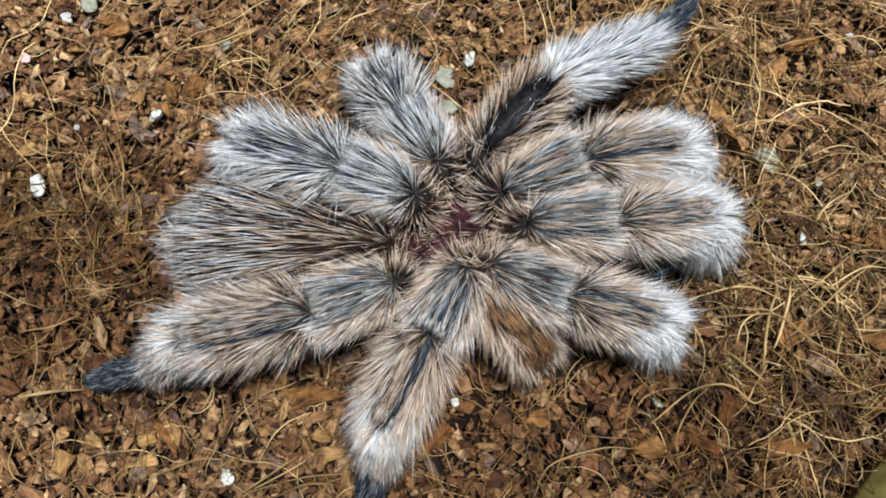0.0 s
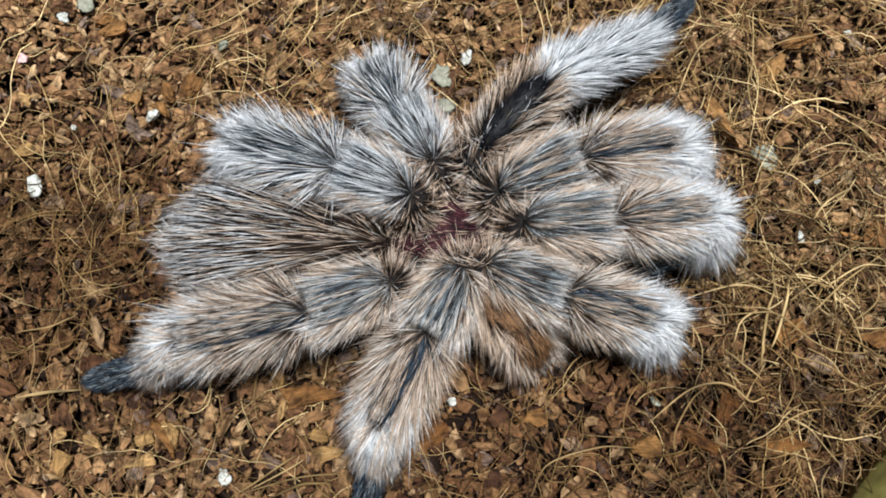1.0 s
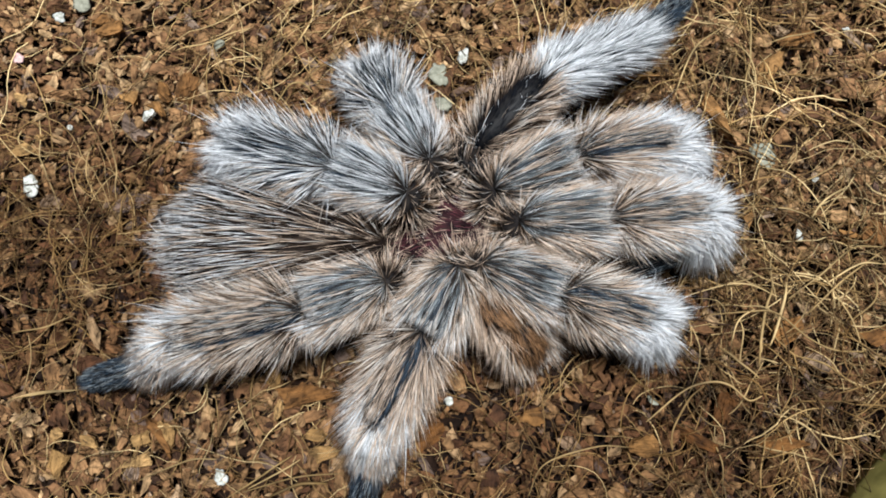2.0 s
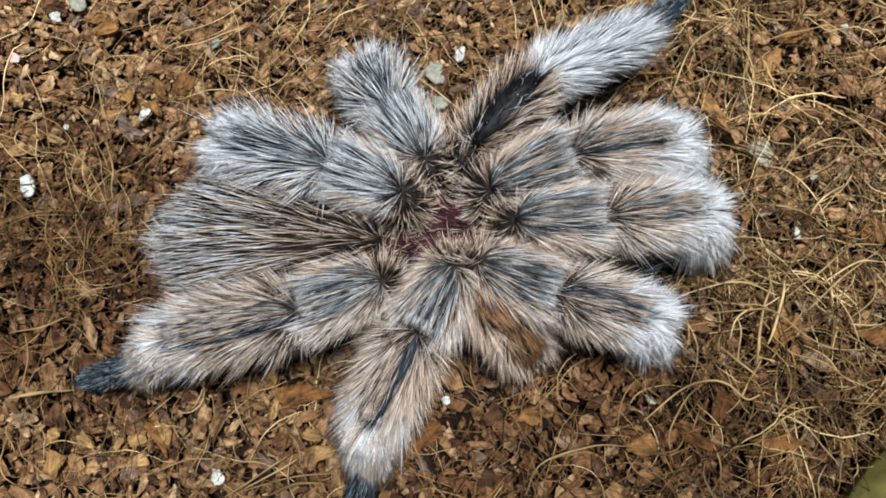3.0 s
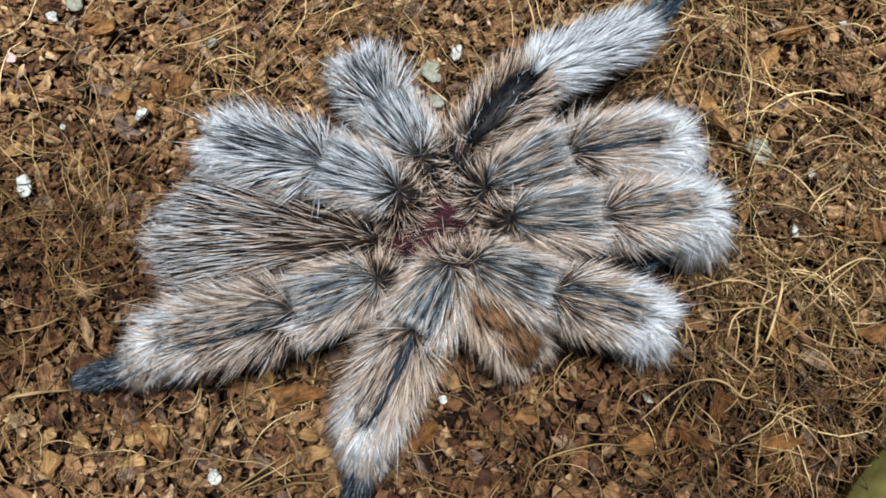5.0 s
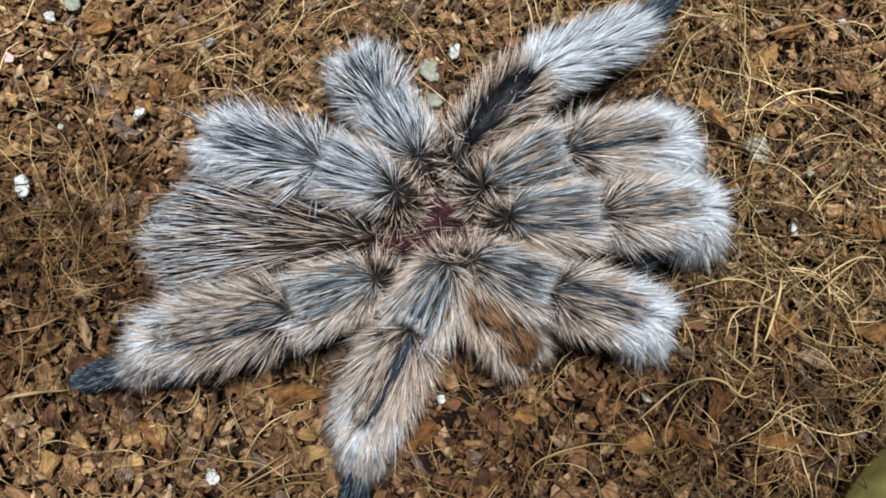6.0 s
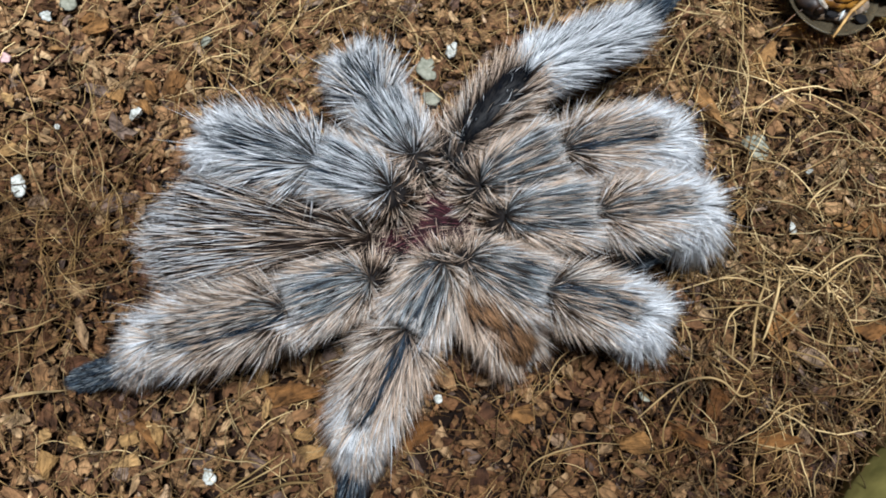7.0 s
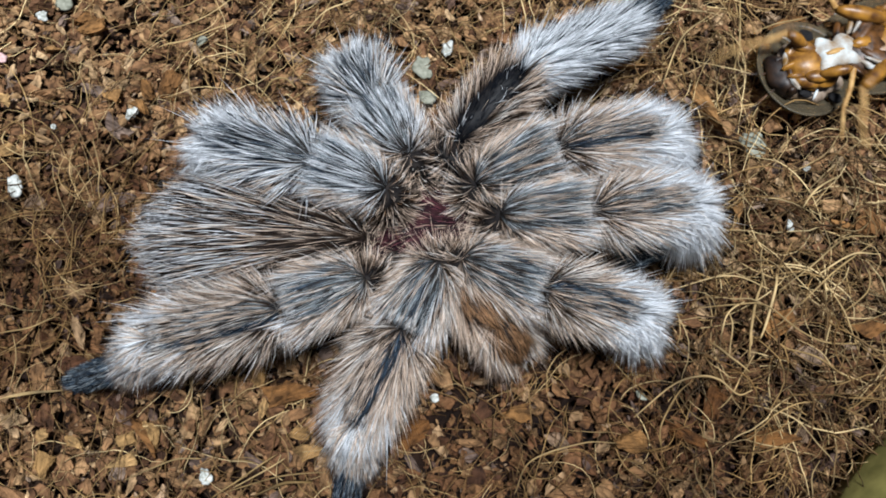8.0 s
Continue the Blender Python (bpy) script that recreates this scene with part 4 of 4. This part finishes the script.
def build_roach():
    roach = tagged(new("roach"), "amber feeder roach on its back kicking its legs", "insect")
    n, m = 12, 40
    def shell(name, centre, semi, depth, label):
        """A thin dished shell, its rim turned up."""
        r, a = np.linspace(0.02, 1, n), np.arange(m) / m * 2 * np.pi
        up = np.stack([np.outer(r, np.cos(a)).ravel() * semi[0], np.outer(r, np.sin(a)).ravel() * semi[1], np.repeat(depth * r ** 2.2, m)], 1)
        v = np.concatenate([up, up - (0, 0, 0.18)]) + np.array(centre)
        k, j = np.meshgrid(np.arange(n - 1), np.arange(m), indexing="ij")
        q = np.stack([k * m + j, (k + 1) * m + j, (k + 1) * m + (j + 1) % m, k * m + (j + 1) % m], -1).reshape(-1, 4)
        j = np.arange(m)
        rim = np.stack([(n - 1) * m + j, n * m + (n - 1) * m + j, n * m + (n - 1) * m + (j + 1) % m, (n - 1) * m + (j + 1) % m], 1)
        return part(name, mesh_of(name, v * MM, [np.concatenate([q, q[:, ::-1] + n * m, rim])], [shield_mat]), roach, label)
    shell("pronotum", (-3.6, -0.2, 0.2), (6.6, 7.6), 2.4, "clear greyish neck shield seen from beneath")
    for side in (1, -1):
        shell("wing", (15.0, side * 3.2, 0.2), (16.0, 4.8), 1.8, "clear brownish folded wing")
    lump("collar", (-3.2, -0.2, 1.6), (4.4, 4.9, 1.0), taupe_mat, roach, "taupe skin under the neck shield")
    for x, y, r in ((-1.3, 4.7, 1.1), (-4.8, -3.6, 1.0), (-1.2, -5.7, 0.9)):
        lump("spot", (x, y, 2.4), (r, r * 0.8, 0.25), ink_mat, roach, "black blotch beside the neck", turn=x * 40)
    for y, a in ((1.2, 70), (-0.6, 84), (-2.3, 104)):
        lump("face_ridge", (-6.5, y, 3.7), (1.3, 0.4, 0.5), (taupe_mat, sternum_mat, chestnut_mat)[int(a / 10) % 3], roach, "pale ridge of the face", turn=a)
    lump("head", (-7.6, -0.6, 2.4), (1.5, 3.3, 1.5), umber_mat, roach, "dark brown head", pinch=0.2)
    lump("neck", (-4.2, -0.3, 3.0), (2.2, 1.3, 1.0), amber_mat, roach)
    for side in (1, -1):
        lump("eye", (-7.0, -0.6 + side * 2.5, 3.0), (0.8, 0.6, 0.8), umber_mat, roach)
        s = np.linspace(0, 1, 16)
        line = np.stack([-8.0 - 9 * s, -0.6 + side * (1.2 + 5 * s ** 1.5), 2.4 - 1.6 * s], 1) * MM
        v, f = tube(line, (0.16 - 0.1 * s) * MM, 6)
        part("antenna", mesh_of("antenna", v, f, [chestnut_mat]), roach)
        lump("mouthpart", (-6.0, -0.6 + side * 0.9, 4.0), (1.5, 0.5, 0.6), amber_mat, roach, turn=side * 14)
        lump("joint_rim", (-3.4, side * 4.0, 2.7), (1.7, 0.22, 0.22), sternum_mat, roach, "whitish joint rim", turn=side * -48)
        lump("joint_rim", (-5.6, side * 2.2, 3.6), (1.1, 0.2, 0.2), sternum_mat, roach, "whitish joint rim", turn=side * 60)
        lump("neck_plate", (-4.6, side * 2.7, 3.4), (2.0, 1.0, 0.9), amber_mat, roach, turn=side * 34)
    lump("thorax", (4.6, 0, 3.0), (5.6, 4.2, 1.9), chestnut_mat, roach, "brown underside of the thorax", 26, 28, 0.0, 0.03, 3)
    lump("breast", (-2.4, 0, 3.0), (3.8, 3.7, 1.8), amber_mat, roach)
    v, f = ellipsoid((0, 0, 0), (3.3, 2.5, 0.8), 34, 48)
    a = np.arctan2(v[:, 1], v[:, 0])
    v[:, :2] *= (1 + 0.22 * np.cos(4 * a + 3.4) + 0.10 * np.sin(7 * a))[:, None]
    v[:, 2] += 0.12 * MM * np.sin(v[:, 0] / MM * 2.6) * np.cos(v[:, 1] / MM * 2.1)
    part("sternum", mesh_of("sternum", v + np.array((0.4, 0.1, 4.5)) * MM, f, [sternum_mat]), roach, "white breast plate")
    lump("keel", (0.2, 0.0, 5.1), (1.5, 0.45, 0.35), pale_amber_mat, roach)
    lump("keel", (4.2, 0.3, 4.8), (1.3, 0.8, 0.5), amber_mat, roach)
    for side in (1, -1):
        lump("hind_coxa", (6.2, side * 2.7, 4.3), (3.4, 1.3, 0.9), chestnut_mat, roach, turn=side * 38)
        lump("pleuron", (5.4, side * 3.6, 5.0), (2.4, 0.28, 0.25), sternum_mat, roach, "whitish joint rim", turn=side * 42)
        for k in range(3):
            lump("fold", (2.0 + 2.1 * k, side * (3.3 + 0.25 * k), 4.4), (1.5, 0.42, 0.4), (chestnut_mat, sternum_mat, umber_mat)[k], roach, "curved fold beside the breast plate", turn=side * (62 - 9 * k))
    lump("abdomen", (17.0, 0, 3.0), (12.0, 5.8, 2.6), amber_mat, roach, "amber banded abdomen", 60, 28, -0.1, 0.035, 7)
    legs = {}
    legs["low"] = roach_leg(roach, (-3.4, -2.6, 4.4), 0, 3.6, 4.0, 5.8, 1.6, 1.15)
    legs["high"] = roach_leg(roach, (-3.4, 2.2, 4.4), 0, 3.6, 3.4, 6.4, 1.6, 1.15)
    legs["mid_low"] = roach_leg(roach, (7.5, -3.2, 4.2), 0, 3.8, 7.5, 5.0, 1.2, 1.4)
    legs["mid_high"] = roach_leg(roach, (9.2, 2.4, 4.4), 0, 3.8, 7.6, 6.2, 0.8, 1.6)
    legs["hind_low"] = roach_leg(roach, (9.0, -4.2, 3.6), 0, 4.0, 7.0, 8.0, 1.0)
    legs["hind_high"] = roach_leg(roach, (9.0, 4.4, 3.6), 0, 4.0, 7.0, 8.0, 1.0)
    return roach, legs


roach, roach_legs = build_roach()

build_fibres(ground)
build_chips(ground)


def swing(name, rows):
    """Keys a roach leg by the yaw of its femur and the bend of its knee, in degrees."""
    leg, tibia = roach_legs[name]
    b, k = leg.location.copy(), tibia.location.copy()
    walk(leg, [(t, pose(*b, 0, 0, a)) for t, a, _ in rows])
    walk(tibia, [(t, pose(*k, 0, 0, c)) for t, _, c in rows])


def motions():
    """The roach slides in on its back and kicks; the tarantula keeps still."""
    walk(roach, [(t, pose(x * MM, y * MM, 0.0022, 0, 0, a)) for t, x, y, a in (
        (0, 69.0, 68.9, 14), (6.4, 69.0, 68.9, 14), (6.7, 66.5, 51.9, 14), (7.0, 62.8, 38.0, 14), (7.1, 62.6, 38.0, 14), (7.2, 59.7, 33.4, 14),
        (7.3, 59.5, 29.4, 14), (7.4, 56.9, 26.6, 13), (7.5, 56.3, 25.9, 13), (7.6, 57.6, 25.8, 22), (7.7, 56.6, 26.5, 14), (7.8, 54.9, 25.4, 17), (7.9, 56.5, 25.1, 23), (8.0, 57.5, 24.9, 16))])
    swing("low", [(0, -4, -147), (7.0, -4, -147), (7.1, -4, -147), (7.2, -4, -145), (7.3, -34, -131), (7.4, -13, -98), (7.5, -8, -118), (7.6, -82, -86), (7.7, -44, -120), (7.8, -7, -140), (7.9, -3, -144), (8.0, -16, -108)])
    swing("high", [(0, 136, 0), (7.0, 136, 0), (7.1, 136, 10), (7.2, 136, 20), (7.3, 136, 30), (7.4, 162, 18), (7.5, 117, 39), (7.6, 58, 75), (7.7, 136, 45), (7.8, 148, 25), (7.9, 57, 74), (8.0, 144, 32)])
    swing("mid_low", [(0, -34, -40), (7.0, -34, -40), (7.3, -34, -40), (7.4, -73, -15), (7.5, -146, 42), (7.6, -82, -15), (7.7, -34, -30), (7.8, -37, -30), (7.9, -93, -10), (8.0, -153, 40)])
    swing("mid_high", [(0, 46, -30), (7.0, 46, -30), (7.3, 76, -30), (7.4, 97, -30), (7.5, 127, -45), (7.6, 148, -70), (7.7, 106, -40), (7.8, 103, -40), (7.9, 137, -60), (8.0, 152, -68)])
    swing("hind_low", [(0, -12, 8), (7.5, -12, 8), (7.8, -20, 4), (8.0, -12, 8)])
    swing("hind_high", [(0, 12, -8), (7.5, 12, -8), (7.8, 22, -4), (8.0, 12, -8)])


motions()
